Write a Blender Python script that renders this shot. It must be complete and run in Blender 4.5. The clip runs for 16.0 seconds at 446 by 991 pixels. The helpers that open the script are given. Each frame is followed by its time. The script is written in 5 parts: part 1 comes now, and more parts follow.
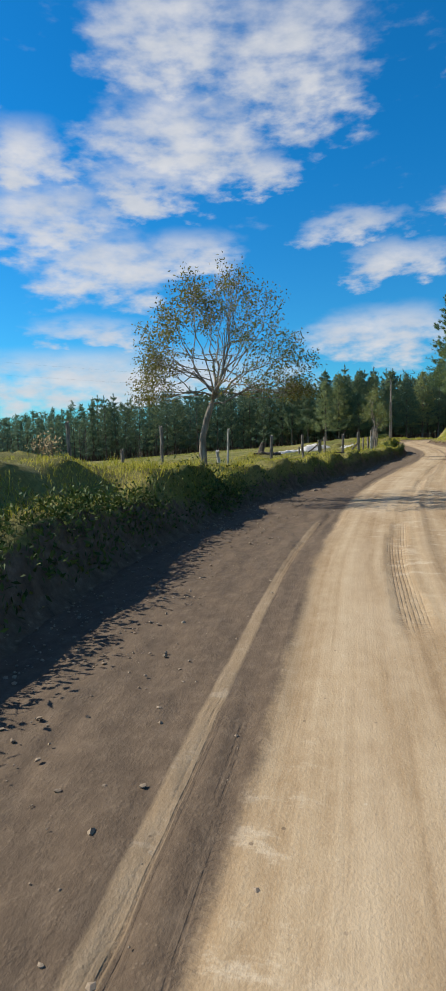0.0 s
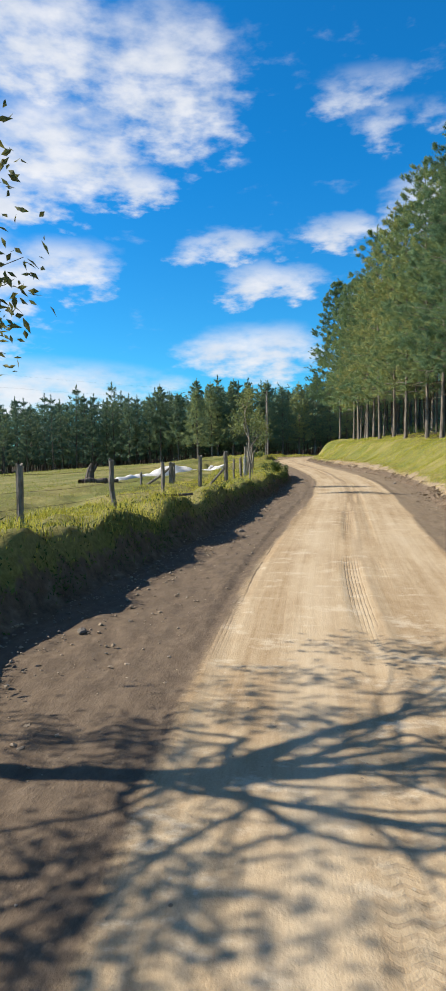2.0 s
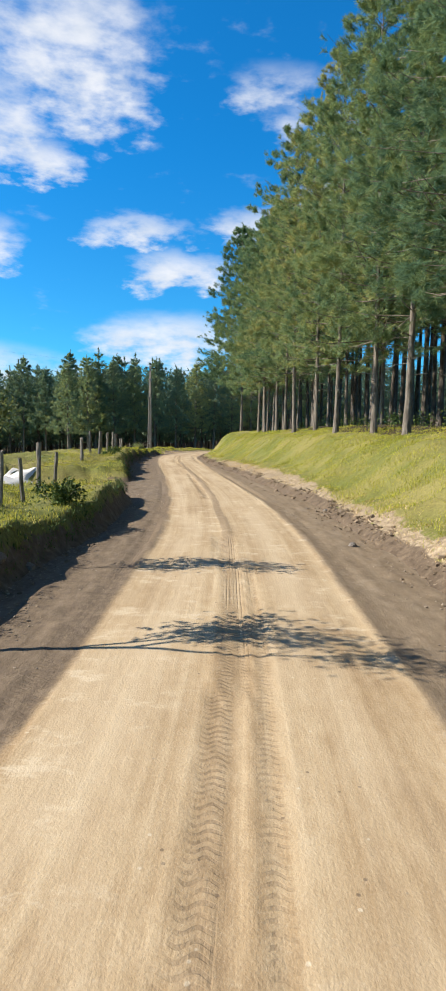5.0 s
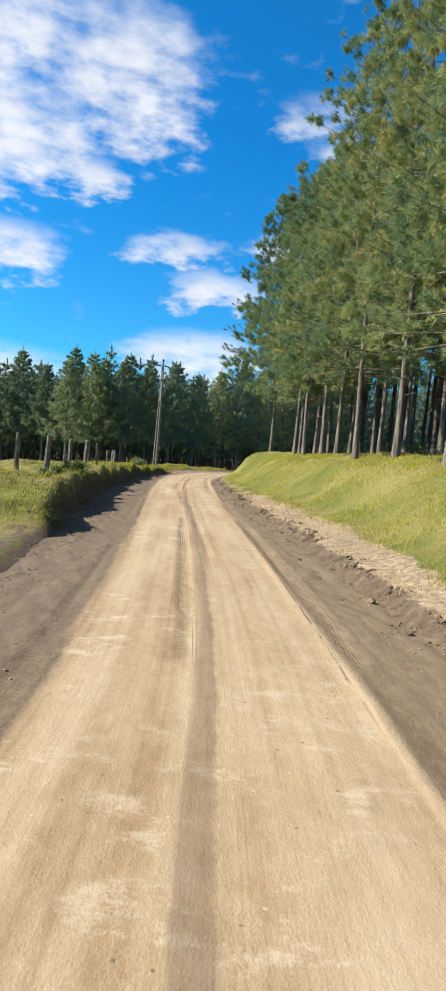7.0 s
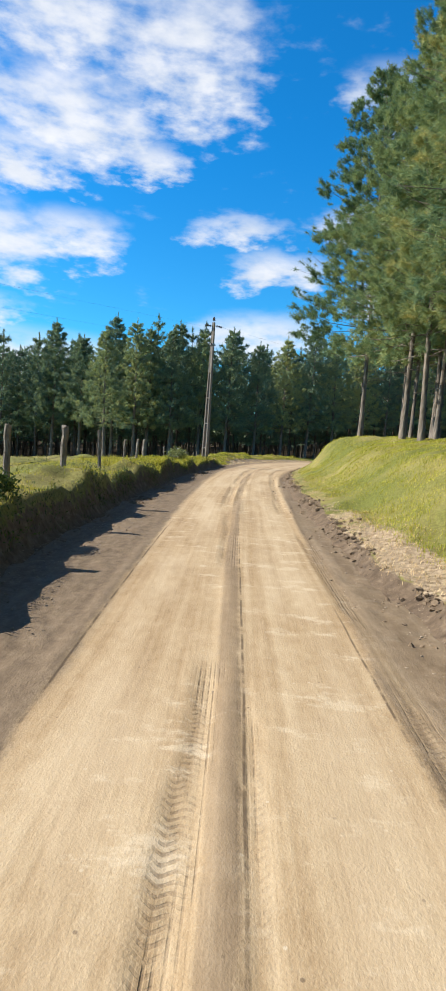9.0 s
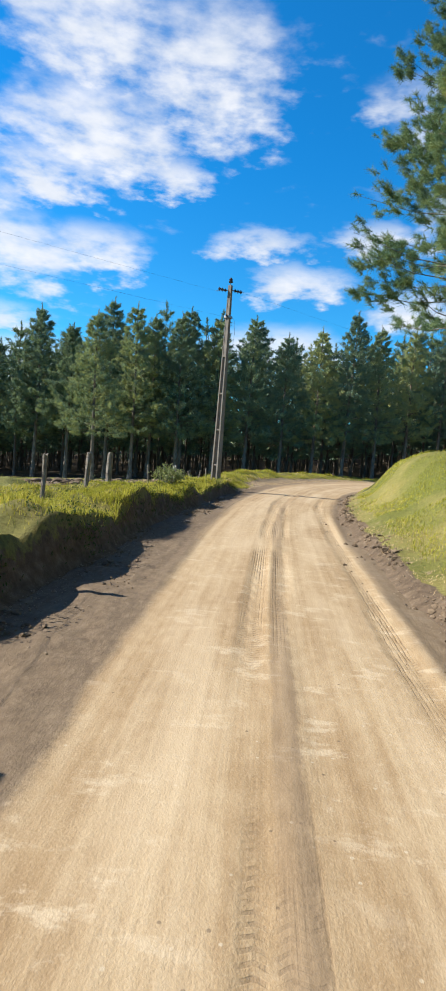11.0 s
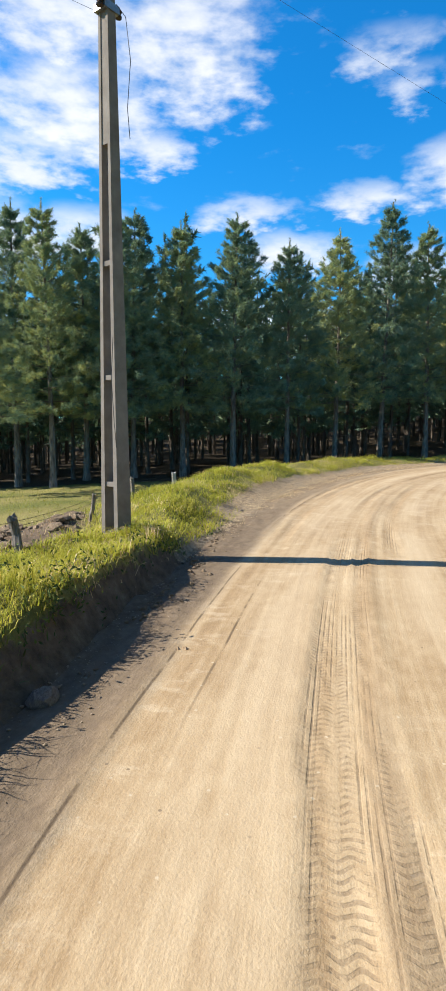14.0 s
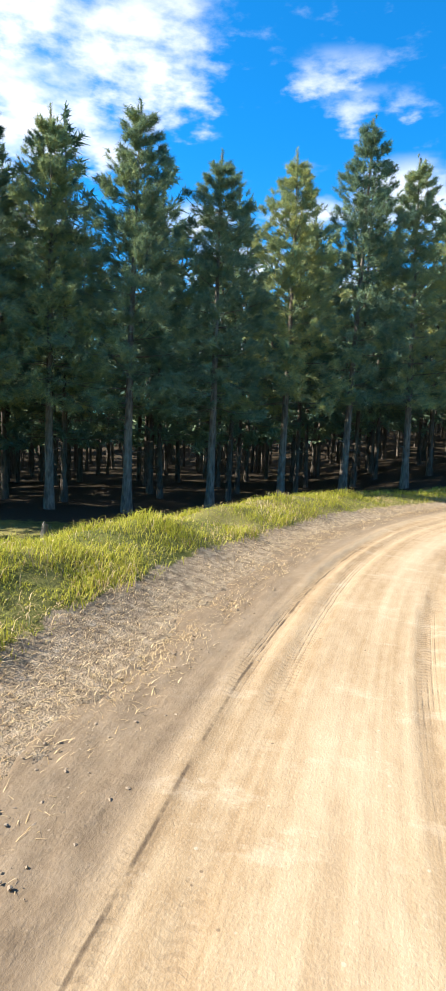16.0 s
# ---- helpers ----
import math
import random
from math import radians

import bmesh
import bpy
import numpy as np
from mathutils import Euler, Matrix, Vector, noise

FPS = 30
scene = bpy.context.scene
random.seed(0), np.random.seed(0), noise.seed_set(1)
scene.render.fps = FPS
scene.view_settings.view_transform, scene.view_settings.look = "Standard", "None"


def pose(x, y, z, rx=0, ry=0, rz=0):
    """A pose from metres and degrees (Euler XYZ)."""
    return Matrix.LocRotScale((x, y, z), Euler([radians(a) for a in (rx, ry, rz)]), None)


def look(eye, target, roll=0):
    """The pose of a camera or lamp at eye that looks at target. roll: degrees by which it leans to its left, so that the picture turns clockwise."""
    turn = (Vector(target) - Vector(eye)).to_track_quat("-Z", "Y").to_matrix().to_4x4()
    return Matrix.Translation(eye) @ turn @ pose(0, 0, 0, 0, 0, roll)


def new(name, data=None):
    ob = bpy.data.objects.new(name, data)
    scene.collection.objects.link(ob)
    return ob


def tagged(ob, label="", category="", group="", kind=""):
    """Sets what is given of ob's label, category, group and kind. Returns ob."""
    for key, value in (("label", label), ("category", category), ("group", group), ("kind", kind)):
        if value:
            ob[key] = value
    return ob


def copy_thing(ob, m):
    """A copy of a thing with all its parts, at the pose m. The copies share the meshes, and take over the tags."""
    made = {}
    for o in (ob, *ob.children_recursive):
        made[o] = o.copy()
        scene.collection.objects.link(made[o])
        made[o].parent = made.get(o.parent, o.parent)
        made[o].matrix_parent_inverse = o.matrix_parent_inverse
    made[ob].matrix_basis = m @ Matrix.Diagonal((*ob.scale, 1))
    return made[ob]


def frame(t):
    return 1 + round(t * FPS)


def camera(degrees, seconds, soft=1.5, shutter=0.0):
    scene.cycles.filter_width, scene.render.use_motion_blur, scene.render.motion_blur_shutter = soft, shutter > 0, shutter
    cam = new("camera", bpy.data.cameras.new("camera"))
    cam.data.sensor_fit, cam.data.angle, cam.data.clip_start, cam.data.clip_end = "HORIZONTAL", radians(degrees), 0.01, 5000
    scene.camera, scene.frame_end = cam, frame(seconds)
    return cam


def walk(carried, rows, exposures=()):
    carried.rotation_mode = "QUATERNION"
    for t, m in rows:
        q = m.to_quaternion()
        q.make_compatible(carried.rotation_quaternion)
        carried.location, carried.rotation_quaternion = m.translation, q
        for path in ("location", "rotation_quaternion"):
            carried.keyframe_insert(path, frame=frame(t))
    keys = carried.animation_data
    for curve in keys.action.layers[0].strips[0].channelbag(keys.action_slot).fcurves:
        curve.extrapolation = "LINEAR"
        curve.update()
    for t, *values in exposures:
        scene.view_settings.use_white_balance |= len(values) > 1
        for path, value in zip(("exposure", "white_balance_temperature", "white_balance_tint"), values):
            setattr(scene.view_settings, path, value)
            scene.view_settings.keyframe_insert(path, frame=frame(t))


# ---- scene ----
cam = camera(41.0, 16.0, soft=2.0)
PATH = [
    (0, (0.844, 0.371, 1.734), (0.208, 2.256, 1.534), -1.5),
    (0.5, (0.407, 3.361, 1.804), (-0.124, 5.281, 1.639), -0.7),
    (1, (0.006, 6.837, 1.831), (-0.416, 8.782, 1.644), -0.1),
    (1.5, (-0.012, 9.736, 1.887), (-0.343, 11.699, 1.703), -1.1),
    (2, (-0.056, 12.576, 1.914), (-0.297, 14.553, 1.751), -0.9),
    (2.5, (0.143, 15.42, 1.919), (-0.019, 17.407, 1.781), -2.1),
    (3, (0.397, 18.365, 2.006), (0.297, 20.353, 1.833), -2.4),
    (3.5, (0.694, 21.24, 2.029), (0.668, 23.229, 1.834), -1.7),
    (4, (0.881, 24.071, 2.108), (0.925, 26.060, 1.919), 0.6),
    (4.2, (1.067, 25.122, 2.098), (1.126, 27.109, 1.891), 0.4),
    (6.3, (2.034, 37.861, 1.975), (2.075, 39.855, 1.835), 3.9),
    (6.5, (2.05, 39.093, 2.004), (2.066, 41.088, 1.871), 4.3),
    (7, (2.079, 42.186, 2.071), (2.082, 44.181, 1.934), 5.0),
    (7.5, (1.918, 45.215, 2.149), (1.893, 47.207, 1.984), 6.0),
    (8, (1.937, 48.401, 2.191), (1.846, 50.390, 2.014), 5.1),
    (8.5, (1.769, 50.942, 2.238), (1.631, 52.927, 2.052), 5.6),
    (9, (1.591, 53.896, 2.263), (1.385, 55.873, 2.054), 3.9),
    (9.5, (1.101, 56.413, 2.241), (0.858, 58.385, 2.029), 4.9),
    (9.7, (1.086, 57.493, 2.202), (0.831, 59.467, 2.027), 4.9),
    (11.8, (-0.076, 70.673, 2.228), (-0.365, 72.642, 2.054), 3.6),
    (12, (-0.080, 71.904, 2.306), (-0.380, 73.869, 2.112), 2.6),
    (12.5, (-0.309, 74.772, 2.298), (-0.604, 76.733, 2.056), 2.6),
    (13, (-0.515, 77.693, 2.286), (-0.805, 79.656, 2.058), 1.9),
    (13.5, (-0.703, 80.564, 2.262), (-0.989, 82.526, 2.022), 1.3),
    (14, (-0.852, 83.631, 2.180), (-1.139, 85.592, 1.926), -0.0),
    (14.5, (-0.996, 86.583, 2.162), (-1.225, 88.554, 1.928), 0.8),
    (15, (-1.005, 89.646, 2.092), (-1.193, 91.623, 1.867), 1.2),
    (15.2, (-1.019, 90.916, 2.104), (-1.223, 92.891, 1.863), 0.4),
    (15.5, (-0.99, 92.654, 2.057), (-1.121, 94.634, 1.806), 2.7),
    (16, (-0.653, 95.571, 2.114), (-0.745, 97.555, 1.886), 2.1),
]
EXPOSURES = [(0.0, 0.40), (1.0, 0.56), (2.5, 0.80), (9.5, 0.88), (13.0, 0.92), (14.5, 1.14), (16.0, 1.40)]
walk(cam, [(t, look(eye, target, roll)) for t, eye, target, roll in PATH], EXPOSURES)

# ---------------------------------------------------------------- light
SUN_ELEVATION, SHADOW_TURN = 36.0, 2.0      # degrees; shadows fall towards +x

# clouds: azimuth from +y to the right, elevation, half width, half height (degrees), weight
CLOUDS = [
    (-22, 31.5, 6.5, 4.5, 1), (-12, 30, 7, 4.5, 1), (-22, 25, 7, 3.6, 1), (-25, 21.6, 4.4, 1.9, .9),
    (-14.8, 22.6, 2.8, 1.4, .9), (-35, 23, 3.5, 2.6, 1), (-34, 18.5, 6, 3.0, 1), (-29, 15, 6.4, 3.0, 1),
    (-21, 16, 4.4, 2, .9), (-30, 9.6, 5, 1.1, .7), (-28, 5.2, 16, 2.6, 1), (-5.6, 17.8, 4.2, 1.4, .95),
    (-2.6, 14.8, 4.0, 1.5, 1), (-3.4, 8.8, 5.4, 2.1, 1), (4.3, 18.6, 2.9, 1.2, .9), (8, 12.6, 3.6, 1.9, 1),
    (6.2, 28.8, 2.6, 1.1, .30), (9.0, 26.6, 2.2, .8, .2), (13.5, 20, 4.5, 2.4, 1),
]


def build_world():
    w = bpy.data.worlds.new("world")
    scene.world = w
    w.use_nodes = True
    nt = w.node_tree
    N, L = nt.nodes, nt.links

    def math_node(op, a, b=None, c=None):
        n = N.new("ShaderNodeMath")
        n.operation = op
        for k, v in enumerate((a, b, c)):
            if v is None:
                continue
            if isinstance(v, (int, float)):
                n.inputs[k].default_value = v
            else:
                L.new(v, n.inputs[k])
        return n.outputs[0]

    sky = N.new("ShaderNodeTexSky")
    sky.sky_type, sky.sun_disc = "NISHITA", False
    sky.sun_elevation, sky.sun_rotation = radians(SUN_ELEVATION), radians(-90 - SHADOW_TURN)
    sky.air_density, sky.dust_density, sky.ozone_density = 1.0, 0.0, 1.5
    tint = N.new("ShaderNodeMix")
    tint.data_type, tint.blend_type = "RGBA", "MULTIPLY"
    tint.inputs["Factor"].default_value = 1
    L.new(sky.outputs[0], tint.inputs["A"])

    co = N.new("ShaderNodeTexCoord").outputs["Generated"]
    sep = N.new("ShaderNodeSeparateXYZ")
    L.new(co, sep.inputs[0])
    x, y, z = sep.outputs
    az = math_node("MULTIPLY", math_node("ARCTAN2", x, y), 57.2958)
    el = math_node("MULTIPLY", math_node("ARCSINE", z), 57.2958)

    # deep blue, paler towards the horizon; unseen zenith greyed so shadows turn less blue
    grade = N.new("ShaderNodeMix")
    grade.data_type = "RGBA"
    grade.inputs["A"].default_value, grade.inputs["B"].default_value = (*HORIZON_TINT, 1), (*SKY_TINT, 1)
    L.new(math_node("SMOOTH_MIN", math_node("MAXIMUM", math_node("MULTIPLY", el, 1 / 24), 0), 1, .2), grade.inputs["Factor"])
    zenith = N.new("ShaderNodeMix")
    zenith.data_type = "RGBA"
    zenith.inputs["B"].default_value = (*ZENITH_TINT, 1)
    L.new(math_node("MINIMUM", math_node("MAXIMUM", math_node("MULTIPLY", math_node("SUBTRACT", el, 40), 1 / 16), 0), 1), zenith.inputs["Factor"])
    L.new(grade.outputs["Result"], zenith.inputs["A"])
    L.new(zenith.outputs["Result"], tint.inputs["B"])

    def noise_node(scale, detail, rough, off):
        m = N.new("ShaderNodeMapping")
        m.inputs["Location"].default_value = (off, off * .7, off * 1.3)
        m.inputs["Scale"].default_value = (1, 1, 2.4)
        L.new(co, m.inputs[0])
        n = N.new("ShaderNodeTexNoise")
        n.inputs["Scale"].default_value, n.inputs["Detail"].default_value = scale, detail
        n.inputs["Roughness"].default_value = rough
        L.new(m.outputs[0], n.inputs[0])
        return n.outputs[0]

    big = noise_node(9, 6, .6, 3.1)
    fine = noise_node(19, 6, .54, 7.7)
    az = math_node("ADD", az, math_node("MULTIPLY", math_node("SUBTRACT", big, .5), 9))
    el = math_node("ADD", el, math_node("MULTIPLY", math_node("SUBTRACT", fine, .5), 4.5))
    mask = None
    for a, e, ra, re, weight in CLOUDS:
        u = math_node("MULTIPLY", math_node("SUBTRACT", az, a), 1 / ra)
        v = math_node("MULTIPLY", math_node("SUBTRACT", el, e), 1 / re)
        r2 = math_node("ADD", math_node("MULTIPLY", u, u), math_node("MULTIPLY", v, v))
        blob = math_node("MULTIPLY", math_node("SUBTRACT", 1.38, r2), weight)
        mask = blob if mask is None else math_node("SMOOTH_MAX", mask, blob, .2)
    # the rest of the sky carries the same broken clouds
    side = math_node("MULTIPLY", math_node("SUBTRACT", math_node("ABSOLUTE", az), 48), .06)
    side = math_node("MINIMUM", math_node("MAXIMUM", side, -3), .1)
    high = math_node("MAXIMUM", math_node("MULTIPLY", math_node("SUBTRACT", el, 40), -.06), -1.5)
    other = math_node("ADD", math_node("ADD", math_node("MULTIPLY", math_node("SUBTRACT", big, .56), 6), side), math_node("MINIMUM", high, 0))
    mask = math_node("MAXIMUM", math_node("MAXIMUM", mask, -1), math_node("MINIMUM", other, .9))
    dens = math_node("ADD", mask, math_node("MULTIPLY", math_node("SUBTRACT", fine, .55), 4.2))
    ramp = N.new("ShaderNodeMapRange")
    ramp.interpolation_type = "SMOOTHSTEP"
    ramp.inputs["From Min"].default_value, ramp.inputs["From Max"].default_value = -.85, 1.75
    ramp.inputs["To Max"].default_value = .93
    L.new(dens, ramp.inputs["Value"])
    shade = N.new("ShaderNodeMix")
    shade.data_type = "RGBA"
    shade.inputs["A"].default_value = (*[c * CLOUD_VALUE for c in (.76, .81, .89)], 1)
    shade.inputs["B"].default_value = (*[c * CLOUD_VALUE for c in (1.0, 1.0, 1.02)], 1)
    L.new(math_node("MULTIPLY", math_node("SUBTRACT", noise_node(15, 5, .6, 1.9), .3), 2.2), shade.inputs["Factor"])
    mix = N.new("ShaderNodeMix")
    mix.data_type = "RGBA"
    L.new(ramp.outputs[0], mix.inputs["Factor"])
    L.new(tint.outputs["Result"], mix.inputs["A"])
    L.new(shade.outputs["Result"], mix.inputs["B"])
    L.new(mix.outputs["Result"], N["Background"].inputs[0])
    N["Background"].inputs[1].default_value = SKY_STRENGTH


SKY_TINT, HORIZON_TINT, ZENITH_TINT, SKY_STRENGTH, CLOUD_VALUE = (.055, .73, 1.22), (.20, .70, 1.0), (.62, .60, .72), 0.092, 6.2
build_world()

sun = new("sun", bpy.data.lights.new("sun", "SUN"))
sun.data.energy, sun.data.angle, sun.data.color = 5.0, radians(0.5), (1.0, 0.93, 0.80)
sun.matrix_world = look(
    (-100 * math.cos(radians(SHADOW_TURN)), -100 * math.sin(radians(SHADOW_TURN)), 100 * math.tan(radians(SUN_ELEVATION))), (0, 0, 0))


# ---------------------------------------------------------------- materials
class Mat:
    """A small builder for node materials."""

    def __init__(self, name):
        self.m = bpy.data.materials.new(name)
        self.m.use_nodes = True
        self.N, self.L = self.m.node_tree.nodes, self.m.node_tree.links
        self.bsdf = self.N["Principled BSDF"]
        self.out = self.N["Material Output"]
        self.bsdf.inputs["Specular IOR Level"].default_value = 0.25

    def plug(self, socket, v):
        if isinstance(v, bpy.types.NodeSocket):
            self.L.new(v, socket)
        elif isinstance(v, tuple) and len(v) == 3 and socket.type == "RGBA":
            socket.default_value = (*v, 1)
        else:
            socket.default_value = v

    def math(self, op, a, b=0.0, c=0.0):
        n = self.N.new("ShaderNodeMath")
        n.operation = op
        for k, v in enumerate((a, b, c)):
            self.plug(n.inputs[k], v)
        return n.outputs[0]

    def obj(self):
        return self.N.new("ShaderNodeTexCoord").outputs["Object"]

    def scaled(self, co, sc, loc=(0, 0, 0)):
        n = self.N.new("ShaderNodeMapping")
        self.plug(n.inputs["Vector"], co)
        n.inputs["Scale"].default_value, n.inputs["Location"].default_value = sc, loc
        return n.outputs[0]

    def noise(self, co, scale, detail=4, rough=.55):
        n = self.N.new("ShaderNodeTexNoise")
        self.plug(n.inputs["Vector"], co)
        n.inputs["Scale"].default_value, n.inputs["Detail"].default_value, n.inputs["Roughness"].default_value = scale, detail, rough
        return n.outputs[0]

    def cells(self, co, scale):
        n = self.N.new("ShaderNodeTexVoronoi")
        self.plug(n.inputs["Vector"], co)
        n.inputs["Scale"].default_value = scale
        return n.outputs["Distance"], n.outputs["Color"]

    def step(self, v, lo, hi, a=0.0, b=1.0):
        n = self.N.new("ShaderNodeMapRange")
        n.interpolation_type = "SMOOTHSTEP"
        self.plug(n.inputs["Value"], v)
        for k, q in (("From Min", lo), ("From Max", hi), ("To Min", a), ("To Max", b)):
            self.plug(n.inputs[k], q)
        return n.outputs[0]

    def mix(self, f, a, b, blend="MIX"):
        n = self.N.new("ShaderNodeMix")
        n.data_type, n.blend_type = "RGBA", blend
        self.plug(n.inputs["Factor"], f)
        self.plug(n.inputs["A"], a)
        self.plug(n.inputs["B"], b)
        return n.outputs["Result"]

    def ramp(self, f, *stops):
        n = self.N.new("ShaderNodeValToRGB")
        self.plug(n.inputs[0], f)
        e = n.color_ramp.elements
        while len(e) < len(stops):
            e.new(.5)
        for k, (p, c) in enumerate(stops):
            e[k].position, e[k].color = p, (*c, 1)
        return n.outputs[0]

    def attr(self, name):
        n = self.N.new("ShaderNodeAttribute")
        n.attribute_name = name
        return n

    def bump(self, h, strength=.5, dist=.02):
        n = self.N.new("ShaderNodeBump")
        n.inputs["Strength"].default_value, n.inputs["Distance"].default_value = strength, dist
        self.plug(n.inputs["Height"], h)
        self.plug(self.bsdf.inputs["Normal"], n.outputs[0])

    def done(self, color, rough=.9):
        self.plug(self.bsdf.inputs["Base Color"], color)
        self.plug(self.bsdf.inputs["Roughness"], rough)
        return self.m

    def leafy(self, color, through_color, share=.4, rough=.6):
        """Thin leaf: part of the light goes through it."""
        self.done(color, rough)
        t = self.N.new("ShaderNodeBsdfTranslucent")
        self.plug(t.inputs[0], through_color)
        s = self.N.new("ShaderNodeMixShader")
        s.inputs[0].default_value = share
        self.L.new(self.bsdf.outputs[0], s.inputs[1])
        self.L.new(t.outputs[0], s.inputs[2])
        self.L.new(s.outputs[0], self.out.inputs[0])
        return self.m

    def island(self):
        return self.N.new("ShaderNodeNewGeometry").outputs["Random Per Island"]

    def rand(self):
        return self.N.new("ShaderNodeObjectInfo").outputs["Random"]


# thin wheel cuts: distance from the axis, from and to along the way
CUTS = [(-1.42, 54, 68), (-1.71, 83, 93), (1.29, 46, 62), (-1.83, 95, 108), (-1.29, 87, 92), (-1.55, 19, 25), (.13, 55, 66)]


def road_material():
    m = Mat("packed_earth_road")
    uv = m.N.new("ShaderNodeUVMap").outputs[0]
    sep = m.N.new("ShaderNodeSeparateXYZ")
    m.L.new(uv, sep.inputs[0])
    s, d = sep.outputs[0], sep.outputs[1]
    over, swept, here = (m.attr(k).outputs["Fac"] for k in ("over", "swept", "tread"))
    wob = m.math("SUBTRACT", m.noise(m.scaled(uv, (.25, .6, 1)), 1.0, 3), .5)
    dd = m.math("ADD", d, m.math("MULTIPLY", wob, .45))
    ad = m.math("ABSOLUTE", dd)
    # long streaks drawn out by wheels, blotches, grain
    streak = m.noise(m.scaled(uv, (.07, 3.4, 1)), 1.0, 5, .62)
    thin = m.noise(m.scaled(uv, (.20, 13, 1), (2, 6, 0)), 1.0, 4, .6)
    blotch = m.noise(m.scaled(uv, (.5, .9, 1), (7, 3, 0)), 1.0, 7, .66)
    grain = m.noise(m.scaled(uv, (4.5, 7.5, 1), (1, 5, 0)), 1.0, 6, .7)
    fine = m.noise(m.scaled(uv, (30, 30, 1)), 1.0, 3, .6)
    f = m.math("ADD", m.math("MULTIPLY", streak, .36), m.math("ADD", m.math("MULTIPLY", blotch, .28), m.math("MULTIPLY", grain, .22)))
    f = m.math("ADD", f, m.math("MULTIPLY", thin, .16))
    tan_c = m.ramp(f, (.38, (.235, .157, .086)), (.46, (.320, .224, .126)), (.53, (.390, .288, .174)), (.64, (.48, .376, .246)))
    # pale scuffs lying across the way
    pale = m.step(m.noise(m.scaled(uv, (3.2, 1.5, 1), (2, 9, 0)), 1.0, 7, .72), .53, .64)
    pale = m.math("MULTIPLY", pale, m.step(m.noise(m.scaled(uv, (.13, .5, 1), (6, 4, 0)), 1.0, 3), .38, .56))
    tan_c = m.mix(m.math("MULTIPLY", pale, m.step(s, 64, 82, .60, .32)), tan_c, (.57, .475, .345))
    grit = m.noise(m.scaled(uv, (55, 70, 1), (8, 2, 0)), 1.0, 2, .6)
    tan_c = m.mix(m.step(grit, .52, .70, 0, .20), tan_c, (.17, .118, .075))
    tan_c = m.mix(m.step(grit, .48, .30, 0, .18), tan_c, (.55, .45, .32))
    near, tint_c = m.cells(m.scaled(uv, (6.5, 6.5, 1), (3, 3, 0)), 1.0)
    tan_c = m.mix(m.step(near, .05, .09, .75, 0), tan_c, m.mix(m.step(tint_c, .4, .5), (.13, .092, .062), (.50, .42, .31)))
    # gravelly loose shoulders
    grav = m.ramp(m.noise(m.scaled(uv, (5, 7, 1)), 1.0, 8, .78), (.28, (.070, .050, .035)), (.5, (.130, .095, .064)), (.72, (.215, .162, .112)))
    grav = m.mix(m.step(streak, .40, .62, 0, .35), grav, (.185, .138, .094))
    dist, colr = m.cells(m.scaled(uv, (42, 42, 1)), 1.0)
    grav = m.mix(m.math("MULTIPLY", m.step(dist, .08, .34, 1, 0), m.step(grain, .45, .62, .05, .45)), grav, m.mix(colr, (.08, .058, .041), (.34, .265, .19)))
    grav = m.mix(m.step(s, 14, 34, .28, 0), grav, (.070, .046, .030))
    # the two wheel paths are swept paler than the rest
    path = m.step(m.math("ABSOLUTE", m.math("SUBTRACT", ad, .80)), .10, .50, 1, 0)
    patch = m.step(m.noise(m.scaled(uv, (.22, 1.1, 1), (5, 2, 0)), 1.0, 5, .6), .40, .60)
    tan_c = m.mix(m.math("MULTIPLY", m.math("MULTIPLY", path, patch), .50), tan_c, (.50, .396, .268))
    # dark loose strip between the wheel paths
    off = m.math("ADD", m.math("MULTIPLY", wob, .16), m.math("MULTIPLY", m.math("SUBTRACT", grain, .5), .12))
    strip = m.step(m.math("ABSOLUTE", m.math("ADD", d, off)), .07, .13, 1, 0)
    strip = m.math("MULTIPLY", strip, m.step(m.noise(m.scaled(uv, (.10, 2, 1), (4, 1, 0)), 1.0, 3), .34, .56, .25, .85))
    strip = m.math("MULTIPLY", strip, m.math("MULTIPLY", m.step(s, 36, 46, .3, 1), m.step(s, 74, 92, 1, .25)))
    tan_c = m.mix(m.math("MULTIPLY", strip, .85), tan_c, m.mix(grain, (.13, .092, .06), (.26, .19, .122)))
    edge = m.math("ADD", over, m.math("ADD", m.math("MULTIPLY", m.math("SUBTRACT", fine, .5), .08), m.math("MULTIPLY", m.math("SUBTRACT", blotch, .5), .34)))
    soft = m.step(s, 66, 84, .09, .20)
    gmask = m.step(edge, m.math("MULTIPLY", soft, -.5), soft)
    gmask = m.math("MULTIPLY", gmask, m.math("MULTIPLY", m.math("MULTIPLY", m.step(s, 34, 44, 1, .92), m.math("MULTIPLY", m.step(s, 66, 80, 1, 1.05), m.step(d, .5, 1.2, 1, .84))), m.step(s, 92, 102, 1, .72)))
    gmask = m.math("MULTIPLY", gmask, m.step(m.math("ADD", swept, m.math("MULTIPLY", m.math("SUBTRACT", thin, .5), .5)), .4, .75, 1, .45))
    col = m.mix(gmask, tan_c, grav)
    # narrow tread lines pressed along the wheel tracks, crossed by cleats
    w = m.N.new("ShaderNodeTexWave")
    w.bands_direction = "Y"
    m.L.new(m.scaled(uv, (.05, 1, 1)), w.inputs[0])
    w.inputs["Scale"].default_value, w.inputs["Distortion"].default_value = 7.5, 2.2
